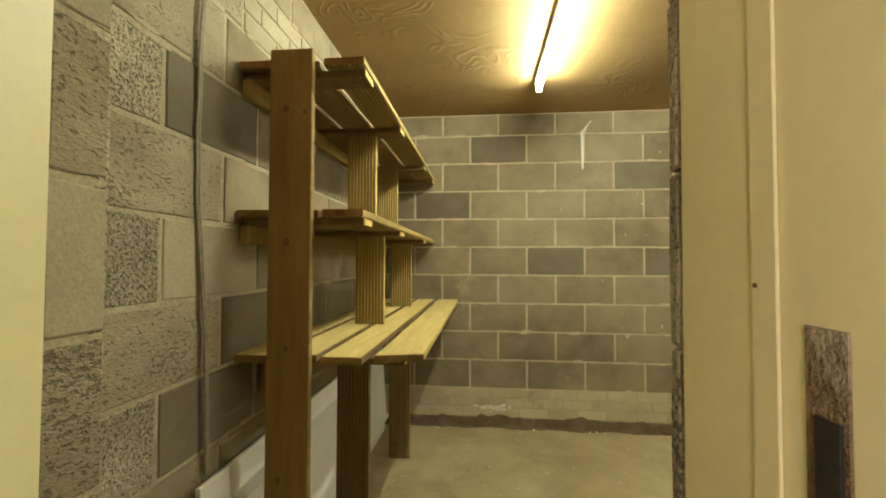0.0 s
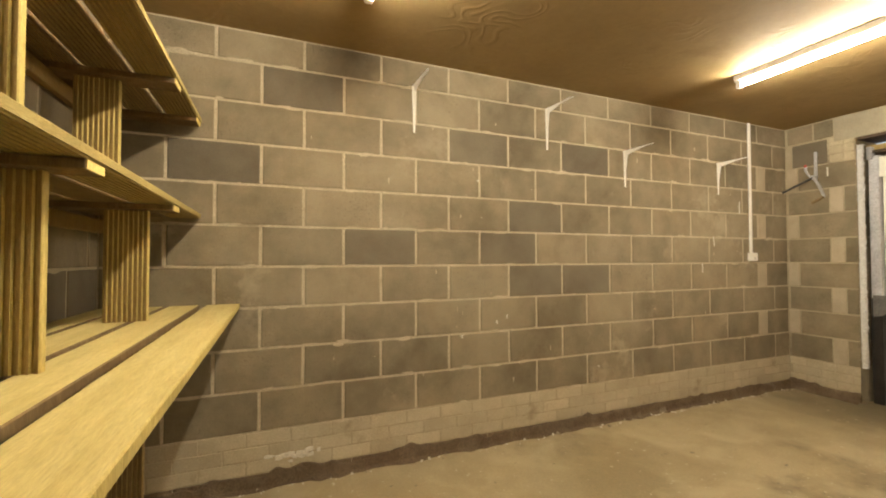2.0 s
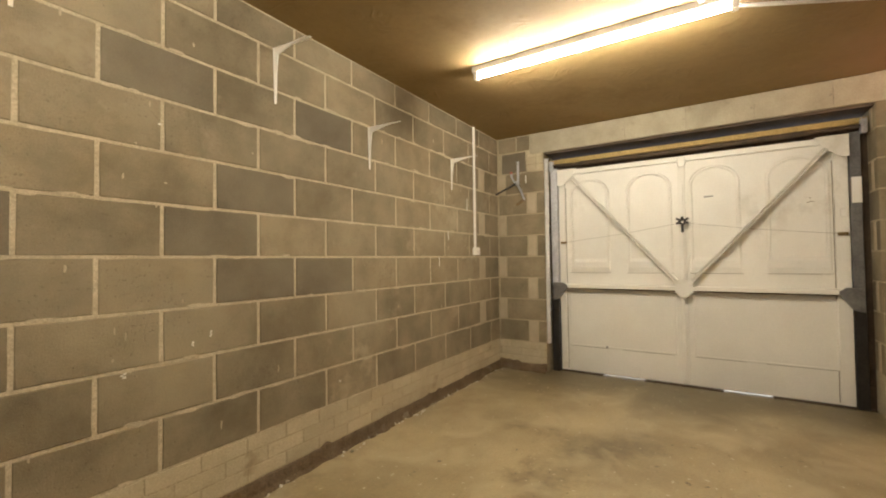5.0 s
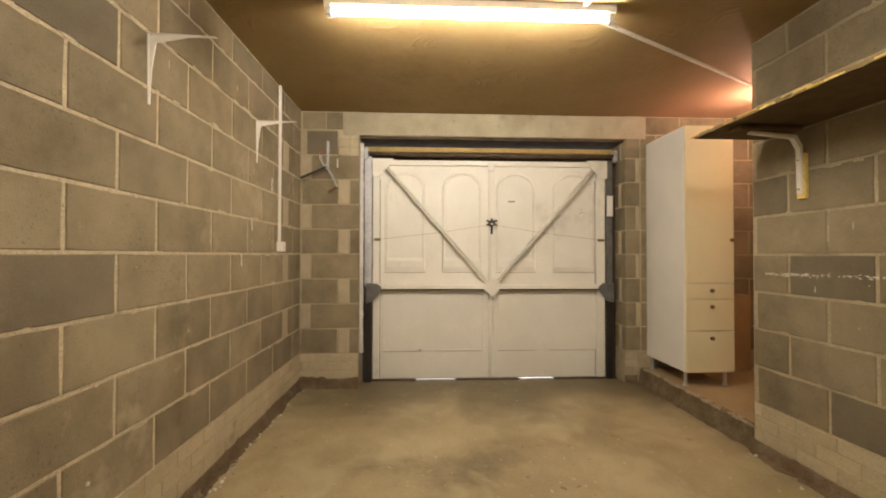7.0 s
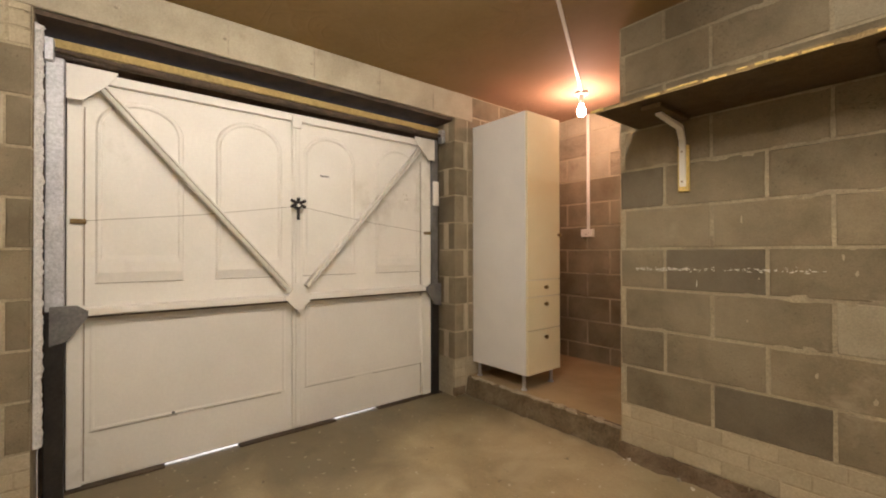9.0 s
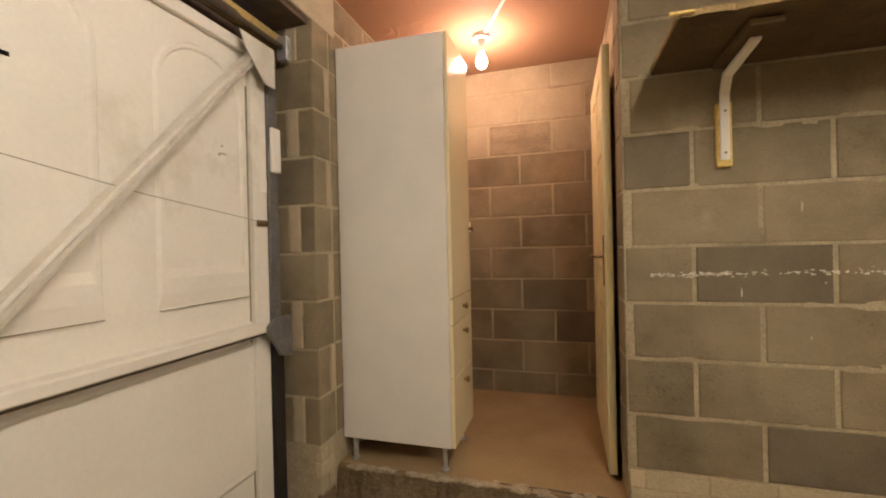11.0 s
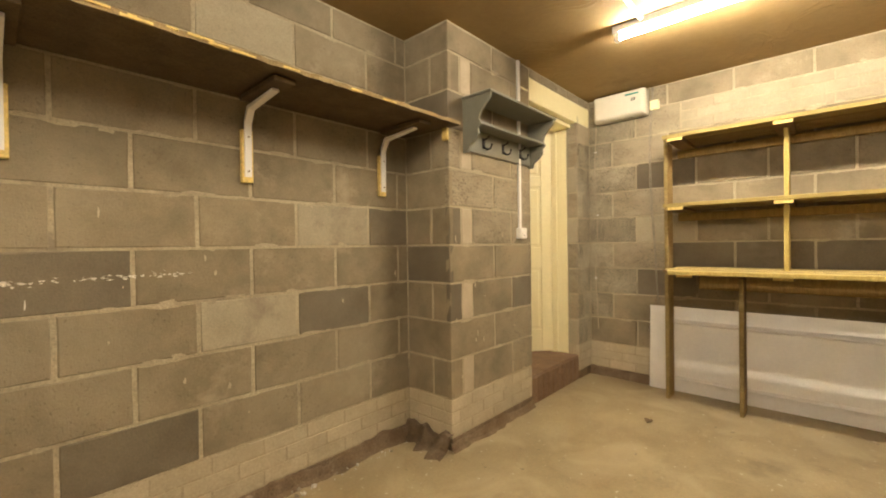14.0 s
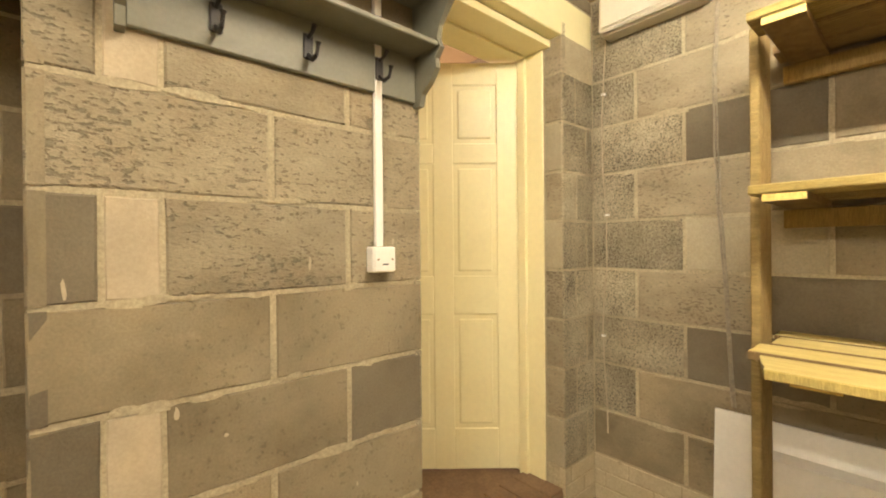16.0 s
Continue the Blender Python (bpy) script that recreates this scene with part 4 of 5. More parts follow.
for x in (2.972, 2.195, 1.407):
    part("backing_batten", boxes((x - 0.026, x + 0.026, Y_SOUTH, Y_SOUTH + 0.022, 1.495, 1.735), bevel=0.003), WOOD_RAW, shelf, "yellow pine backing batten")
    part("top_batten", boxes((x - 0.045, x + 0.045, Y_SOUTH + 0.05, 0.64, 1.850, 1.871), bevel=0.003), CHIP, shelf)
    bm = bmesh.new()
    prism(bm, [(Y_SOUTH + 0.023, 1.52), (Y_SOUTH + 0.030, 1.52), (Y_SOUTH + 0.036, 1.76), (Y_SOUTH + 0.070, 1.815), (0.56, 1.838), (0.56, 1.848), (Y_SOUTH + 0.055, 1.832), (Y_SOUTH + 0.023, 1.775)], "x", x - 0.015, x + 0.015)
    part("steel_bracket", bm, WHITE, shelf, "white-painted steel bracket")
    for z in (1.545, 1.70):
        part("screw", rod(bmesh.new(), [(x, Y_SOUTH + 0.038, z), (x, Y_SOUTH + 0.030, z)], 0.004, 8), BRASS, shelf)
part("end_block", boxes((1.215, 1.235, 0.60, 0.64, 1.80, 1.868), bevel=0.003), WOOD_RAW, shelf)

# ---- coat rack ----
rack = thing("coat_rack", "grey-green painted wooden coat rack with shelf and hooks", "coat rack")
RX0, RX1, RZ0, RZ1 = 0.30, 1.068, 1.752, 2.082
ogee = [(Y_PIER, RZ0), (Y_PIER + 0.035, RZ0), (Y_PIER + 0.045, RZ0 + 0.035), (Y_PIER + 0.085, RZ0 + 0.06), (Y_PIER + 0.115, RZ0 + 0.095), (Y_PIER + 0.112, RZ0 + 0.125),
        (Y_PIER + 0.135, RZ0 + 0.15), (Y_PIER + 0.120, RZ0 + 0.18), (Y_PIER + 0.130, RZ0 + 0.215), (Y_PIER + 0.165, RZ0 + 0.255), (Y_PIER + 0.198, RZ0 + 0.285), (Y_PIER + 0.205, RZ1 - 0.0165), (Y_PIER, RZ1 - 0.0165)]
for x in (RX0, RX1 - 0.018):
    part("end_panel", prism(bmesh.new(), ogee, "x", x, x + 0.018), SAGE, rack)
part("top_board", boxes((RX0 - 0.012, RX1 + 0.012, Y_PIER, Y_PIER + 0.215, RZ1 - 0.016, RZ1), bevel=0.004), SAGE, rack)
part("lower_shelf", boxes((RX0 + 0.0185, RX1 - 0.0185, Y_PIER, Y_PIER + 0.128, 1.905, 1.921), bevel=0.003), SAGE, rack)
part("back_board", boxes((RX0 + 0.0185, RX1 - 0.0185, Y_PIER, Y_PIER + 0.016, RZ0 + 0.012, 1.904), bevel=0.003), SAGE, rack)
for x in (0.455, 0.67, 0.885):
    y = Y_PIER + 0.0165
    hook = part("hook_plate", boxes((x - 0.014, x + 0.014, y, y + 0.006, 1.80, 1.868), bevel=0.003), IRON, rack, "black iron coat hook")
    part("hook", rod(bmesh.new(), [(x, y + 0.0065, 1.812), (x, y + 0.03, 1.792), (x, y + 0.055, 1.795), (x, y + 0.064, 1.815), (x, y + 0.066, 1.823)], [0.006, 0.006, 0.005, 0.005, 0.008], 10), IRON, hook)
    part("upper_hook", rod(bmesh.new(), [(x, y + 0.0065, 1.858), (x, y + 0.03, 1.862), (x, y + 0.045, 1.875)], [0.006, 0.005, 0.007], 10), IRON, hook)

# ---- tall cabinet in the alcove ----
cabinet = thing("tall_cabinet", "tall white larder unit with glossy cream fronts on steel legs", "cabinet")
CX0, CX1, CY0, CY1, CZ0, CZ1 = 4.088, 4.654, -0.195, 0.203, 0.262, 2.232
part("carcass", boxes((CX0, CX1, CY0, CY1, CZ0, CZ1), bevel=0.0015), MELAMINE, cabinet)
for name_, z0, z1 in (("door", 0.972, CZ1 - 0.002), ("drawer_front", 0.845, 0.968), ("drawer_front", 0.594, 0.841), ("drawer_front", CZ0 + 0.002, 0.590)):
    front = part(name_, boxes((CX0 - 0.021, CX0 - 0.002, CY0 + 0.001, CY1 - 0.001, z0, z1), bevel=0.003), CABINET, cabinet, "glossy cream front")
    ky, kz = (CY0 + 0.028, 1.315) if name_ == "door" else (0.0, z1 - 0.055)
    part("knob", rod(bmesh.new(), [(CX0 - 0.0215, ky, kz), (CX0 - 0.032, ky, kz), (CX0 - 0.036, ky, kz), (CX0 - 0.047, ky, kz), (CX0 - 0.050, ky, kz)], [0.008, 0.007, 0.016, 0.015, 0.006], 12), BRASS, front, "brass knob")
for x in (CX0 + 0.04, CX1 - 0.05):
    for y in (CY0 + 0.04, CY1 - 0.03):
        part("leg", rod(bmesh.new(), [(x, y, Z_ALCOVE), (x, y, Z_ALCOVE + 0.008), (x, y, Z_ALCOVE + 0.0085), (x, y, CZ0)], [0.022, 0.022, 0.013, 0.013], 12), STEEL, cabinet)
carton = thing("cardboard_box", "flat brown cardboard box standing behind the tall cabinet", "box")
part("body", boxes((4.525, 4.648, -0.70, -0.33, Z_ALCOVE, 0.826), bevel=0.004), CARD, carton)
part("flap", boxes((4.525, 4.585, -0.699, -0.331, 0.8262, 0.8295)), CARD, carton)
part("flap", boxes((4.588, 4.647, -0.699, -0.331, 0.8262, 0.8295)), CARD, carton)
part("tape", boxes((4.5238, 4.5248, -0.54, -0.49, Z_ALCOVE + 0.02, 0.82)), CREAM, carton, "yellowed parcel tape")

# ---- slatted timber shelving ----
unit = thing("slatted_shelving", "home-made slatted shelving of ribbed pine decking boards", "shelving")


def deck_board(width, length, thick, ribs=9, ragged=0.0, seed=0, skew=0.0):
    """A decking board along +y from the origin, ribbed below, a little uneven at its ends."""
    rng = random.Random(seed)
    outline = [(0.003, thick), (0.0, thick - 0.003), (0.0, 0.004)]
    step = width / ribs
    for k in range(ribs):
        outline += [(step * (k + 0.15), 0.0), (step * (k + 0.55), 0.0), (step * (k + 0.7), 0.005), (step * (k + 0.95), 0.005)]
    outline += [(width, 0.004), (width, thick - 0.003), (width - 0.003, thick)]
    outline += [(width * k / 8, thick) for k in range(7, 0, -1)]
    bm = bmesh.new()
    prism(bm, outline, "y", 0.0, length)
    for v in bm.verts:
        if v.co.y < 0.001 and ragged:
            v.co.y += ragged * (0.5 + 0.5 * noise.noise(Vector((v.co.x * 38, seed, v.co.z * 15)))) + skew * v.co.x / width
    return bm


X_BACK = -0.762
SHELVES = (("top", 1.950, 1.345, 3.392, 3), ("middle", 1.452, 1.345, 3.392, 3), ("bench", 0.975, 1.345, 3.392, 4))
for kind, z, y0, y1, count in SHELVES:
    xs = (-0.766, -0.632, -0.474, -0.306)[:count]
    ws = (0.112, 0.136, 0.136, 0.157)
    for i, x in enumerate(xs):
        south = y0 + (0.0, 0.02, 0.0, 0.03)[i]
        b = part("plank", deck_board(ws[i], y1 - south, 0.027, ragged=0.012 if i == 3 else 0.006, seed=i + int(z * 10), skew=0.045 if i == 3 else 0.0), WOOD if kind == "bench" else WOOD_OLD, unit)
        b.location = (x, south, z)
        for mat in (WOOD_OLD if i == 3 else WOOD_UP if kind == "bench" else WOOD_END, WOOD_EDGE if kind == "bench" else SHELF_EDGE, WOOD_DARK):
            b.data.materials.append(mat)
        # front edges take the lit wood, sides within the gaps the shaded wood
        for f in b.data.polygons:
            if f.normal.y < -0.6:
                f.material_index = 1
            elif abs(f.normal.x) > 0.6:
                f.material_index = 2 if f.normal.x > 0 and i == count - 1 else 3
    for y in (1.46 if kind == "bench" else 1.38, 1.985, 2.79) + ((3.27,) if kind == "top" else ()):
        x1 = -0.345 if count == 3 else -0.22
        # bearers are coloured dark for the shade under the planks
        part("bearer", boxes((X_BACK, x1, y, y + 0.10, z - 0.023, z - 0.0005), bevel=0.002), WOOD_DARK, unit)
        part("bearer_end", boxes((x1 + 0.0002, x1 + 0.003, y + 0.002, y + 0.098, z - 0.0215, z - 0.002)), WOOD_RAW, unit)


def post(x, y, z0, z1, width=0.142, thick=0.027, ribbed=True, mat=None):
    b = part("post", deck_board(width, z1 - z0, thick, seed=int(y * 10)), mat or WOOD_UP, unit)
    # plain posts get the lit edge wood on their narrow sides
    b.data.materials.append(WOOD_EDGE if mat is None else WOOD_OLD)
    for f in b.data.polygons:
        if f.normal.x > 0.6 or f.normal.x < -0.6:
            f.material_index = 1
    b.matrix_basis = pose(x + width, y, z0, 90, 0, 180) if ribbed else pose(x, y, z0, 90, 0, 0) @ Matrix.Translation((0, 0, -thick))
    return b


front_post = post(-0.641, 1.317, 0.0, 1.995, ribbed=False, mat=WOOD_RED)
for kx, kz, r in ((0.055, 1.80, 0.011), (0.118, 1.79, 0.007), (0.062, 1.37, 0.010), (0.066, 1.03, 0.008), (0.045, 0.62, 0.009), (0.030, 0.33, 0.012)):
    bm = bmesh.new()
    bmesh.ops.create_uvsphere(bm, u_segments=12, v_segments=6, radius=r)
    for v in bm.verts:
        v.co = (kx + v.co.x, kz + 1.25 * v.co.y, 0.0269 + v.co.z * 0.06)
    part("knot", bm, KNOT, front_post)
for y, x_low, x_high in ((2.03, -0.572, -0.616), (2.83, -0.576, -0.674)):
    post(x_low, y, 1.0025, 1.428)
    post(x_high, y, 1.4795, 1.926)
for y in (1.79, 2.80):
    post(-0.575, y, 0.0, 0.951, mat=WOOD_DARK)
part("back_rail", boxes((X_BACK, X_BACK + 0.030, 1.36, 3.38, 1.865, 1.926), bevel=0.003), WOOD_UP, unit)
part("back_rail", boxes((X_BACK, X_BACK + 0.030, 1.36, 3.38, 1.365, 1.428), bevel=0.003), WOOD_UP, unit)
part("back_rail", boxes((X_BACK, X_BACK + 0.030, 1.50, 3.38, 0.83, 0.951), bevel=0.003), WOOD_UP, unit)

# ---- white panels leaning below the bench ----
LEAN = math.degrees(math.atan2(0.045, 0.66))
panel = thing("leaning_board", "long plain white board leaning against the wall under the bench", "board", at=pose(-0.690, 1.148, 0.006, 0, -LEAN, 0))
part("sheet", boxes((-0.014, 0.0, 0.0, 0.135, 0.0, 0.672), (-0.014, 0.0, 0.1355, 2.12, 0.098, 0.672), bevel=0.002), PANEL, panel)
part("edge_band", boxes((-0.013, 0.0005, -0.0015, -0.0002, 0.002, 0.670)), PANEL, panel)
part("ridge", prism(bmesh.new(), [(0.0003, 0.536), (0.026, 0.543), (0.026, 0.550), (0.0003, 0.574)], "y", 0.145, 2.118), PANEL, panel, "raised ridge along the board")
part("lip", prism(bmesh.new(), [(0.0003, 0.099), (0.022, 0.099), (0.022, 0.106), (0.0003, 0.124)], "y", 0.145, 2.118), PANEL, panel, "projecting lower lip of the board")
part("plinth", boxes((-0.030, -0.016, 0.15, 2.11, 0.0, 0.0975), bevel=0.002), PANEL, panel)

# ---- scuffs and litter ----
def splat(bm, side, plane, u, z, w, h, rng, thick=0.0012):
    """An irregular flat dab on a wall face."""
    s = -1 if side in ("n", "e") else 1
    n = 9
    ring = []
    for k in range(n):
        t, r = 2 * math.pi * k / n, rng.uniform(0.55, 1.1)
        ring.append((u + 0.5 * w * r * math.cos(t), z + 0.5 * h * r * math.sin(t)))
    lo, hi = sorted((plane - s * 0.0008, plane + s * thick))
    prism(bm, ring, "y" if side in ("n", "s") else "x", lo, hi)


bm = bmesh.new()
rng = random.Random(21)
for k in range(150):
    x = 2.43 + 0.80 * rng.random() ** 0.8
    z = 1.098 - 0.016 * (x - 2.43) + rng.gauss(0, 0.005)
    w = rng.uniform(0.004, 0.024)
    splat(bm, "s", Y_SOUTH, x, z, w, rng.uniform(0.002, 0.007), rng)
splat(bm, "s", Y_SOUTH, 2.918, 1.02, 0.006, 0.045, rng)
tagged(part("chalk_scuff", bm, CHALK), "streaky white scuff along the block wall", "stain", kind="stuff")
bm = bmesh.new()
for k in range(46):
    side = rng.random()
    if side < 0.45:
        p = Vector((rng.uniform(-0.3, 4.5), 3.37 - abs(rng.gauss(0, 0.03)), 0))
    elif side < 0.7:
        p = Vector((rng.uniform(1.2, 3.3), 0.29 + abs(rng.gauss(0, 0.03)), 0))
    else:
        p = Vector((rng.uniform(-0.5, 4.4), rng.uniform(0.8, 3.2), 0))
    s = rng.uniform(0.004, 0.014)
    made = bmesh.ops.create_icosphere(bm, subdivisions=1, radius=s, matrix=Matrix.Translation(p + Vector((0, 0, s * 0.3))))["verts"]
    for v in made:
        v.co += Vector((rng.uniform(-1, 1), rng.uniform(-1, 1), rng.uniform(-0.6, 0.6))) * s * 0.45
bits = bmesh.new()
for k in range(150):
    s_ = 0.003 + 0.009 * rng.random() ** 2
    p = Vector((rng.uniform(-0.3, 4.55), 3.352 + rng.gauss(0, 0.016), s_ * 0.3)) if k < 95 else Vector((rng.uniform(1.25, 3.3), 0.335 + rng.gauss(0, 0.014), s_ * 0.3))
    for v in bmesh.ops.create_icosphere(bits, subdivisions=1, radius=s_, matrix=Matrix.Translation(p))["verts"]:
        v.co += Vector((rng.uniform(-1, 1), rng.uniform(-1, 1), rng.uniform(-0.5, 0.5))) * s_ * 0.4
tagged(part("lime_crumbs", bits, CHALK), "white lime crumbs along the foot of the walls", "debris", kind="stuff")
tagged(part("grit", bm, STEP_EDGE), "scattered mortar crumbs on the concrete floor", "debris", kind="stuff")
bm = bmesh.new()
for x, z, w, h in ((1.50, 0.83, 0.012, 0.03), (1.42, 0.80, 0.010, 0.02), (1.16, 0.72, 0.014, 0.02), (1.28, 1.76, 0.012, 0.008), (3.45, 1.12, 0.012, 0.07), (3.95, 1.65, 0.014, 0.10), (3.60, 1.35, 0.010, 0.08), (2.3, 0.42, 0.01, 0.012)):
    for k in range(4):
        xx, zz = x + rng.uniform(-w, w) * 0.5, z + h * k / 4
        box(bm, xx, xx + w * rng.uniform(0.5, 1), Y_NORTH - 0.002, Y_NORTH - 0.0004, zz, zz + h * rng.uniform(0.2, 0.4))
tagged(part("plaster_splash", bm, CHALK), "small pale plaster splashes on the block wall", "stain", kind="stuff")
bm = bmesh.new()
for k in range(34):
    splat(bm, "n", Y_NORTH - 0.001, rng.gauss(0.12, 0.055), 0.150 + rng.gauss(0, 0.013), rng.uniform(0.02, 0.06), rng.uniform(0.012, 0.03), rng, 0.004 + 0.004 * rng.random())
tagged(part("mortar_splash", bm, CHALK), "pale mortar splash stuck to the brick base", "debris", kind="stuff")
# mortar dragged over the block edges
bm = bmesh.new()
for k in range(330):
    j = rng.randrange(0, 10)
    splat(bm, "n", Y_NORTH, rng.uniform(X_WEST + 0.05, X_EAST - 0.05), 0.30 + 0.225 * j + rng.gauss(0, 0.004), rng.uniform(0.03, 0.16), rng.uniform(0.010, 0.022), rng, rng.uniform(0.0006, 0.0018))
tagged(part("mortar_smear", bm, MORTAR), "mortar dragged over the edges of the blocks", "mortar", kind="stuff")
bm = bmesh.new()
for k in range(300):
    j, z = rng.randrange(0, 10), 0.0
    z = 0.30 + 0.225 * j + rng.gauss(0, 0.005)
    pick = rng.random()
    w, h = rng.uniform(0.03, 0.16), rng.uniform(0.010, 0.026)
    if pick < 0.45:
        splat(bm, "s", Y_SOUTH, rng.uniform(1.25, 3.25), z, w, h, rng, rng.uniform(0.0006, 0.0018))
    elif pick < 0.65:
        splat(bm, "s", Y_PIER, rng.uniform(0.40, 1.08), z, w, h, rng, rng.uniform(0.0006, 0.0018))
    else:
        splat(bm, "w", X_WEST, rng.uniform(0.70, 3.2), z, w, h, rng, rng.uniform(0.0006, 0.0018))
tagged(part("mortar_smear", bm, MORTAR_DULL), "dull mortar smeared over the edges of the blocks", "mortar", kind="stuff")
bm = bmesh.new()
for k in range(40):
    splat(bm, "n", Y_NORTH, rng.uniform(0.2, 4.5), rng.uniform(0.4, 2.3), rng.uniform(0.006, 0.016), rng.uniform(0.006, 0.05), rng, 0.0014)
for k in range(26):
    splat(bm, "s", Y_SOUTH if k % 2 else Y_PIER, rng.uniform(1.3, 3.2) if k % 2 else rng.uniform(0.34, 1.15), rng.uniform(0.4, 1.7), rng.uniform(0.006, 0.016), rng.uniform(0.006, 0.05), rng, 0.0014)
tagged(part("pale_drip", bm, PATCH), "small pale drips on the block walls", "stain", kind="stuff")
for x, y in ((1.20, 1.55), (0.05, 1.35)):
    leafbit = thing("dry_leaf", "small dead brown leaf on the concrete floor", "leaf")
    bm = bmesh.new()
    bmesh.ops.create_grid(bm, x_segments=4, y_segments=2, size=0.5)
    for v in bm.verts:
        u = v.co.x + 0.5
        v.co = (x + 0.05 * v.co.x, y + 0.03 * v.co.y * (0.2 + 1.6 * math.sin(math.pi * min(max(u, 0.05), 0.95))), 0.010 + 0.012 * abs(v.co.y) + 0.006 * math.sin(5 * u))
    part("blade", bm, DAMP_BRICK, leafbit)

# ---- blocks and bricks, one by one ----
MESHES = {}


def block_mesh(w, h, mat, variant, back=0.03):
    """A block face w by h: front at y = 0 with a worn, uneven arris, its body running back into the wall."""
    chamfer = 0.005 if h > 0.1 else 0.0018
    key = (round(w, 3), round(h, 3), mat.name, variant)
    if key in MESHES:
        return MESHES[key]
    rng = random.Random(hash(key[:2]) + variant * 7919)
    xs = [w * k / 4 for k in range(5)] if w > 0.15 else [0, w / 2, w]
    edge = [(x, 0) for x in xs] + [(w, h / 2)] + [(x, h) for x in reversed(xs)] + [(0, h / 2)]
    cx, cz = w / 2, h / 2
    n = len(edge)
    verts = [(x, back, z) for x, z in edge]
    verts += [(x, 0.0055, z) for x, z in edge]
    for x, z in edge:
        c = chamfer * rng.uniform(0.45, 1.5)
        verts.append((x + c * (1 if x < cx - 1e-6 else -1 if x > cx + 1e-6 else 0), rng.uniform(-0.0006, 0.0008), z + c * (1 if z < cz - 1e-6 else -1 if z > cz + 1e-6 else 0)))
    faces = [tuple(range(2 * n, 3 * n))]
    for a in (0, n):
        for i in range(n):
            j = (i + 1) % n
            faces.append((a + i, a + j, a + n + j, a + n + i))
    me = bpy.data.meshes.new("block")
    me.from_pydata(verts, [], faces)
    me.materials.append(mat)
    MESHES[key] = me
    return me


TURNS = {"n": 0, "s": 180, "e": -90, "w": 90}
counter = [0]


def lay(wall, side, plane, u, z, w, h, mat, name="block"):
    """One piece on a wall face: side is the wall it is on, plane its face, u its start along the wall as seen from inside, left to right."""
    x, y = {"n": (u, plane), "s": (u, plane), "e": (plane, u), "w": (plane, u)}[side]
    counter[0] += 1
    ob = new(name, block_mesh(w, h, mat, counter[0] % 5))
    ob.matrix_basis = pose(x, y, z, 0, 0, TURNS[side])
    ob.parent = wall
    return ob


def course(wall, side, plane, a, b, z, h, joint, mat_of, unit=0.45, gap=0.0125, name="block"):
    """A course between a and b (a < b, world x or y), with a joint at the given place."""
    k = math.floor((a - joint) / unit)
    while joint + k * unit < b - 0.02:
        lo, hi = max(a, joint + k * unit + gap / 2), min(b, joint + (k + 1) * unit - gap / 2)
        k += 1
        if hi - lo < 0.03:
            continue
        start = hi if side in ("s", "e") else lo
        lay(wall, side, plane, start, z, hi - lo, h, mat_of((lo + hi) / 2), name)


RNG = random.Random(5)


def fillet(side, plane, a, b, height=0.085, out=0.022, seed=0.0, label="broken damp mortar along the foot of the wall"):
    """An uneven ridge of old mortar between floor and wall."""
    s = -1 if side in ("n", "e") else 1
    n = max(4, int((b - a) / 0.022))
    bm = bmesh.new()
    rows = []
    for i in range(n + 1):
        u = a + (b - a) * i / n
        h = height * (0.85 + 0.55 * noise.noise(Vector((u * 3.1, seed, 0))) + 0.35 * noise.noise(Vector((u * 13, seed, 4))))
        o = out * (0.9 + 0.9 * noise.noise(Vector((u * 4.3, seed, 9))) + 0.5 * noise.noise(Vector((u * 17, seed, 2))))
        o, h = max(o, 0.010), max(h, 0.015)
        ring = []
        for f, g in ((0.0, 1.0), (0.35, 0.96), (0.62, 0.62), (0.8, 0.25), (1.6, 0.02), (1.7, -0.1)):
            d = f * o + 0.004 * noise.noise(Vector((u * 30, g * 5, seed)))
            p = plane + s * max(d, 0.0) if f else plane - s * 0.004
            ring.append(bm.verts.new((u, p, g * h) if side in ("n", "s") else (p, u, g * h)))
        rows.append(ring)
    for r0, r1 in zip(rows, rows[1:]):
        for k in range(5):
            bm.faces.new((r0[k], r0[k + 1], r1[k + 1], r1[k]))
    bmesh.ops.recalc_face_normals(bm, faces=bm.faces)
    structure("trim", bm, DAMP_BRICK, label, "wall base")


fillet("n", Y_NORTH - 0.008, X_WEST, X_EAST, seed=1.0)
fillet("s", Y_SOUTH + 0.008, X_PIER_E, X_ALCOVE, 0.085, 0.030, seed=2.0)
fillet("w", X_PIER_E + 0.008, Y_SOUTH, Y_PIER + 0.02, 0.13, 0.08, seed=3.0)
fillet("s", Y_PIER + 0.008, X_DOOR_E, X_PIER_E + 0.02, 0.06, 0.02, seed=4.0)
fillet("w", X_WEST + 0.008, Y_PIER, 3.3, 0.085, 0.018, seed=5.0)
fillet("e", X_EAST - 0.008, Y_OPEN_N, Y_NORTH, 0.10, 0.03, seed=6.0)


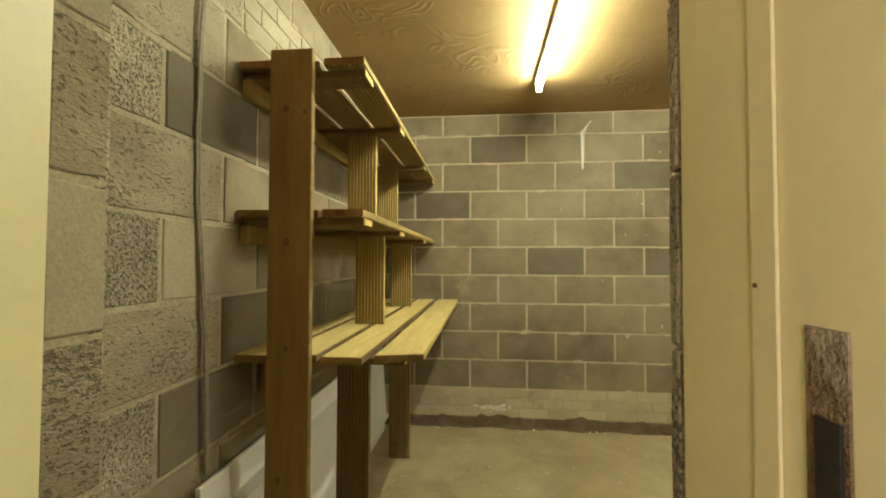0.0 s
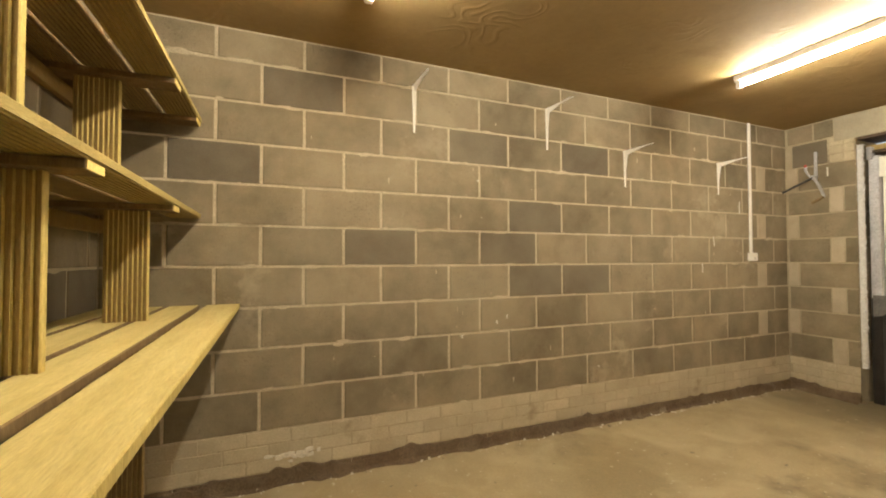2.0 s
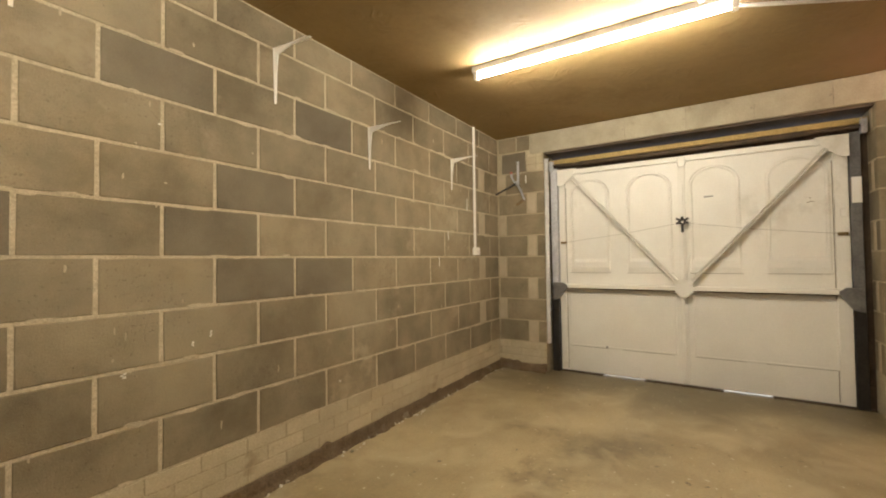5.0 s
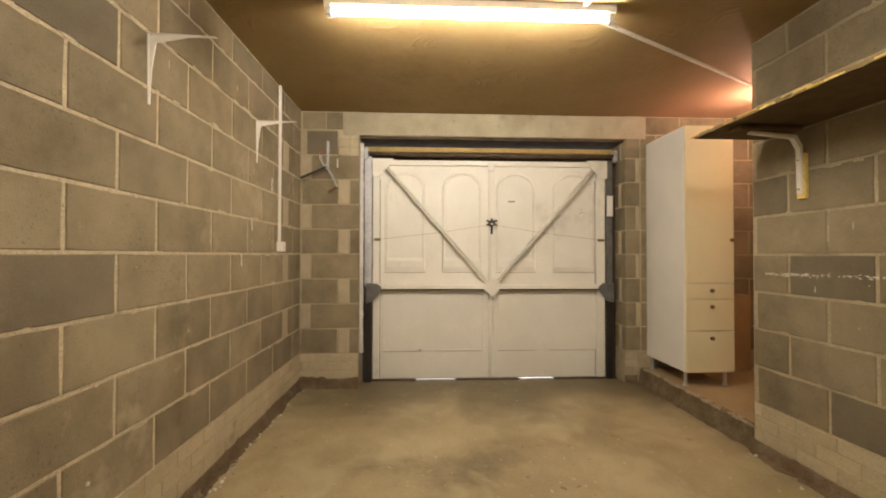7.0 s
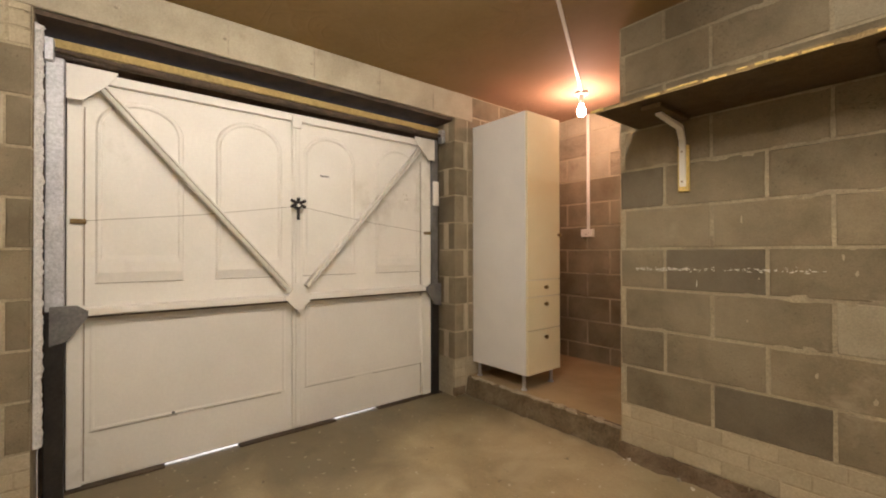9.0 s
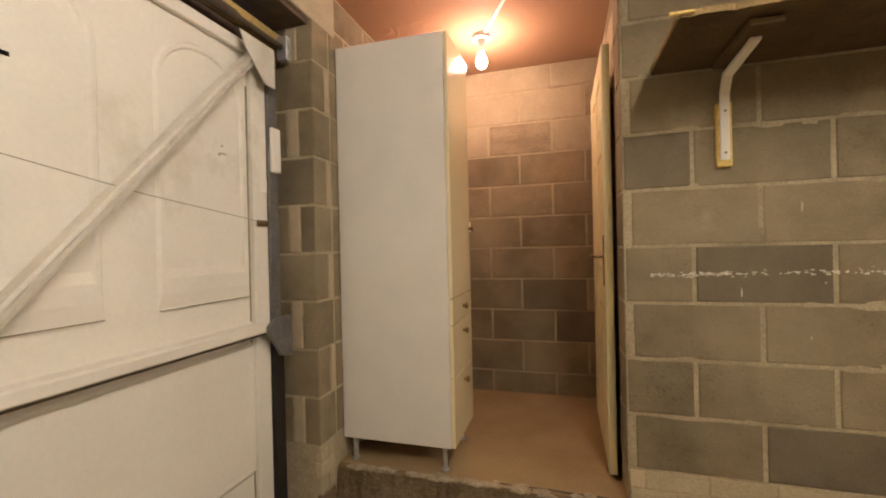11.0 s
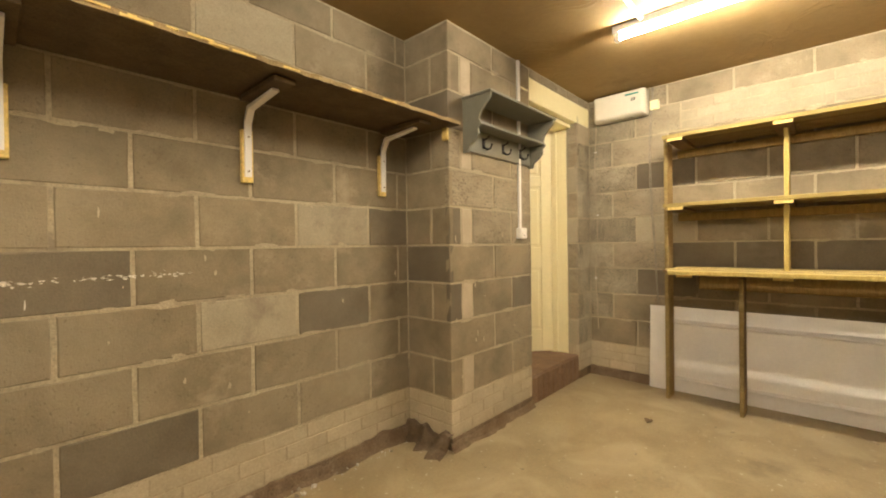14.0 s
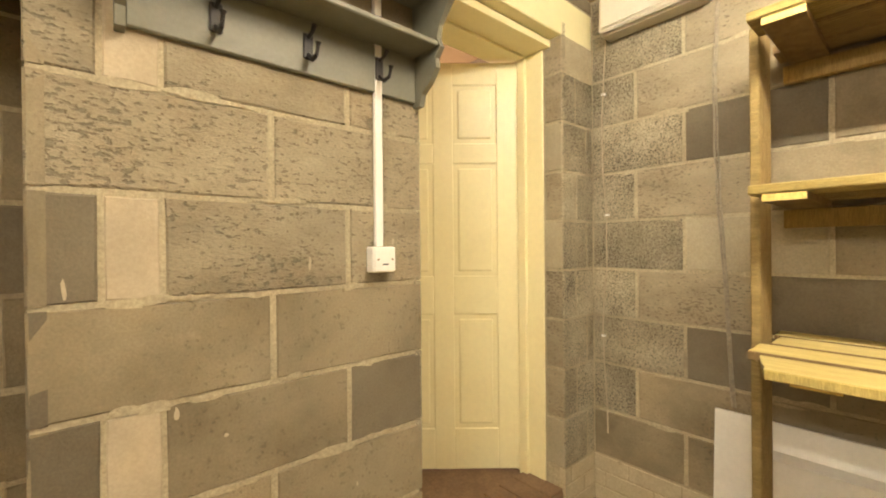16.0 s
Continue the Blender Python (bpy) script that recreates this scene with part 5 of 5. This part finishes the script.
def bricks(wall, side, plane, a, b, proud=0.0, shift=0.0, low=DAMP_BRICK):
    s = -1 if side in ("n", "e") else 1
    lo, hi = sorted((plane + s * (proud - 0.0020), plane + s * (proud - 0.012)))
    part("joint_bed", boxes((a + 0.003, b - 0.003, lo, hi, 0.0, 0.298) if side in ("n", "s") else (lo, hi, a + 0.003, b - 0.003, 0.0, 0.298)), JOINT, wall)
    for k in range(4):
        mat = low if k == 0 else PINK_BRICK
        off = s * (proud + (0.006 if k == 0 else 0.0012))
        course(wall, side, plane + off, a, b, 0.075 * k + 0.004, 0.068, shift + (0.1125 if k % 2 else 0), lambda u: mat, 0.225, 0.0055, "brick")


def face(wall, side, plane, a, b, even, odd, dark=(), pale=(), other=None, z_from=0, skip=()):
    """All courses of a face; dark and pale hold (course, place along the wall)."""
    for j in range(z_from, 10):
        if j in skip:
            continue
        h = COURSE - 0.010 if j < 9 else CEILING - (BASE + 9 * COURSE) - 0.012

        def pick(u, j=j):
            for c, at in dark:
                if c == j and abs(at - u) < 0.16:
                    return BLOCK_DARK
            for c, at in pale:
                if c == j and abs(at - u) < 0.16:
                    return BLOCK_PALE
            if other:
                return other(u, j)
            return BLOCK
        course(wall, side, plane, a, b, BASE + COURSE * j + 0.005, h, odd if j % 2 else even, pick)


NORTH_DARK = ((7, 1.30), (8, 0.175), (5, 1.75), (4, 0.625), (4, 1.525), (3, 1.75), (3, 2.20), (6, -0.275), (7, 2.20))
face(wall_north, "n", Y_NORTH, X_WEST, X_EAST, 0.4, 0.175, dark=NORTH_DARK, skip=(1, 3, 5, 7))
face(wall_north, "n", Y_NORTH, X_WEST, 4.205, 0.4, 0.175, dark=NORTH_DARK, skip=(0, 2, 4, 6, 8, 9))
for j in (1, 3, 5, 7):
    z = BASE + COURSE * j + 0.005
    lay(wall_north, "n", Y_NORTH - 0.001, 4.212, z - 0.003, 0.118, COURSE - 0.006, PATCH, "mortar_patch")
    lay(wall_north, "n", Y_NORTH, 4.338, z, 0.315, COURSE - 0.010, BLOCK)
bricks(wall_north, "n", Y_NORTH, X_WEST, X_EAST)
face(wall_south, "s", Y_SOUTH, X_PIER_E, X_ALCOVE - 0.01, 0.15, 0.375,
     dark=((3, 2.85), (0, 2.62), (2, 1.75), (4, 1.29), (5, 3.2)), pale=((4, 1.72), (2, 2.18), (8, 1.9), (8, 2.3), (7, 1.7)))
bricks(wall_south, "s", Y_SOUTH, X_PIER_E, X_ALCOVE - 0.01)

# worn tiles on the door step
step_tile = mesh_of("tile", box(bmesh.new(), 0.0, 0.097, -0.212, 0.0, 0.0, 0.010, 0.003), RED_PAINT)
for k in range(8):
    ob = new("tile", step_tile)
    ob.matrix_basis = pose(X_DOOR_W + 0.003 + 0.101 * k, Y_PIER - 0.008, 0.2045 + 0.0012 * (k % 3))
    ob.parent = bpy.data.objects["door_step"]

# brick-on-edge front of the door step
for k in range(10):
    lay(wall_south, "s", Y_PIER + 0.003, X_DOOR_E - 0.010 - 0.079 * k, 0.004, 0.071, 0.198, RED_PAINT, "brick")

# the pier, with wide mortar patches between its quoins
for j in range(10):
    z, h = BASE + COURSE * j + 0.005, (COURSE - 0.010 if j < 9 else 0.160)
    if j % 2:
        spans = ((1.20, 0.765), (0.752, 0.292))
        sides = ((0.262, 0.62),)
    else:
        lay(wall_south, "s", Y_PIER - 0.001, 1.088, z, 0.096, h, PATCH, "mortar_patch")
        spans = ((1.20, 1.095), (0.985, 0.555), (0.543, 0.292))
        sides = ((0.262, 0.47), (0.482, 0.62))
    for hi, lo in spans:
        lay(wall_south, "s", Y_PIER, hi, z, hi - lo, h, BLOCK_DARK if (j in (4, 2) and hi == 1.20) or RNG.random() < 0.08 else BLOCK_PITTED if j in (5, 6, 4) else BLOCK)
    for lo, hi in sides:
        lay(wall_south, "w", X_PIER_E, lo, z, hi - lo, h, BLOCK_DARK if j in (3, 7) and lo < 0.3 else BLOCK)
    if 0 < j < 9:
        lay(wall_south, "e", X_DOOR_E - 0.010, 0.619, z, 0.028, COURSE - 0.004, BLOCK_ROUGH)
    if BASE + COURSE * j < 2.2:
        lay(wall_south, "w", X_DOOR_W, 0.524, z, 0.094, h, BLOCK_PALE if j in (0, 4, 6) else BLOCK_PITTED)
    if j < 8:
        lay(wall_south, "s", Y_PIER, X_DOOR_W - 0.002, z, (0.10 if j % 2 else 0.19), h, BLOCK_ROUGH)
        lay(wall_south, "s", Y_PIER, X_DOOR_W - (0.115 if j % 2 else 0.205), z, (0.14 if j % 2 else 0.05), h, BLOCK_ROUGH)
for lo, hi in ((-0.765, -0.56), (-0.55, -0.34), (-0.33, -0.12), (-0.11, 0.10), (0.11, 0.28)):
    lay(wall_south, "s", Y_PIER, hi, 2.436, hi - lo, 0.058, BLOCK)
bricks(wall_south, "s", Y_PIER, X_DOOR_E, X_PIER_E)
bricks(wall_south, "w", X_PIER_E, Y_SOUTH + 0.004, Y_PIER)
bricks(wall_south, "s", Y_PIER, X_WEST, X_DOOR_W)

# garage door piers
for j in range(9):
    z, h = BASE + COURSE * j + 0.005, COURSE - 0.010
    spans = ((3.385, 3.065), (2.955, 2.875)) if j % 2 == 0 else ((3.30, 2.875),)
    if j == 8:
        spans = ((3.345, 3.07),)
    for hi, lo in spans:
        lay(wall_east, "e", X_EAST, hi, z, hi - lo, h, BLOCK_DARK if j == 8 else BLOCK)
    if j < 8:
        hi, w = (3.394, 0.084) if j % 2 else (3.057, 0.094)
        lay(wall_east, "e", X_EAST - 0.001, hi, z - 0.003, w, h + 0.006, PATCH, "mortar_patch")
    if j % 2:
        lay(wall_east, "e", X_EAST, 0.399, z, 0.098, h, BLOCK)
        lay(wall_east, "e", X_EAST - 0.001, 0.297, z, 0.034, h + 0.008, PATCH, "mortar_patch")
        lay(wall_east, "s", Y_OPEN_S, 4.99, z, 0.326, h, BLOCK_DARK if j == 5 else BLOCK)
    else:
        lay(wall_east, "e", X_EAST, 0.399, z, 0.137, h, BLOCK)
        lay(wall_east, "s", Y_OPEN_S, 4.742, z, 0.078, h, BLOCK_DARK if j == 4 else BLOCK)
        lay(wall_east, "s", Y_OPEN_S + 0.001, 4.802, z, 0.056, h + 0.008, PATCH, "mortar_patch")
        lay(wall_east, "s", Y_OPEN_S, 4.99, z, 0.184, h, BLOCK)
    lay(wall_east, "n", Y_OPEN_N, X_EAST + 0.004, z, 0.325, h, BLOCK)
for k in range(3):
    for hi in (3.055, 2.95):
        lay(wall_east, "e", X_EAST, hi, 2.105 + 0.075 * k, 0.095 if hi > 3 else 0.07, 0.066, PINK_BRICK, "brick")
for hi in (3.385, 3.17):
    lay(wall_east, "e", X_EAST, hi, 2.335, 0.205 if hi > 3.2 else 0.145, 0.155, BLOCK)
bricks(wall_east, "e", X_EAST, Y_OPEN_N + 0.004, Y_NORTH - 0.004, low=DAMP_BRICK)
bricks(wall_east, "e", X_EAST, 0.29, Y_OPEN_S)

# alcove
face(wall_alcove, "s", Y_BACK, 3.31, X_EAST, 0.26, 0.03, dark=((1, 3.55), (2, 3.7)), other=lambda u, j: BLOCK_PALE if j >= 7 and (j > 8 or RNG.random() < 0.6) else BLOCK_PITTED if j > 6 else BLOCK)
course(wall_alcove, "s", Y_BACK, 3.31, X_EAST, Z_ALCOVE - 0.01, BASE - Z_ALCOVE + 0.004, 0.03, lambda u: BLOCK)
face(wall_east, "e", X_EAST, Y_BACK + 0.01, 0.25, 0.1, 0.32)
face(wall_alcove, "w", X_ALCOVE - 0.03, Y_BACK + 0.01, 0.04, 0.1, 0.32)
for j in range(10):
    z, h = BASE + COURSE * j + 0.005, (COURSE - 0.010 if j < 9 else 0.160)
    lay(wall_south, "w", X_ALCOVE - 0.0, 0.056, z, 0.196, h, BLOCK)


# long west wall: open-textured near the door, pale bricks above the shelving
def west_pick(u, j):
    if u < 0.83:
        return BLOCK_ROUGH if j > 0 else BLOCK
    if u < 1.30:
        return BLOCK if j < 3 else BLOCK_PALE if j == 4 and u > 0.9 else BLOCK_ROUGH if u < 1.05 and j < 7 else BLOCK_PITTED
    return BLOCK_DARK if j == 3 else BLOCK


face(wall_west, "w", X_WEST, Y_PIER + 0.002, Y_NORTH - 0.002, 1.03, 0.83, other=west_pick, dark=((2, 1.25), (6, 1.25)), skip=(8,))
course(wall_west, "w", X_WEST, Y_PIER + 0.002, 1.37, BASE + COURSE * 8 + 0.005, 0.215, 1.03, lambda u: BLOCK_ROUGH if u < 1.0 else BLOCK_PITTED)
for k in range(3):
    course(wall_west, "w", X_WEST, 1.38, Y_NORTH - 0.002, BASE + COURSE * 8 + 0.004 + 0.075 * k, 0.066, 1.38 + (0.11 if k % 2 else 0), lambda u: BLOCK_PALE, 0.225, 0.006, "brick")
bricks(wall_west, "w", X_WEST, Y_PIER + 0.002, Y_NORTH - 0.004)
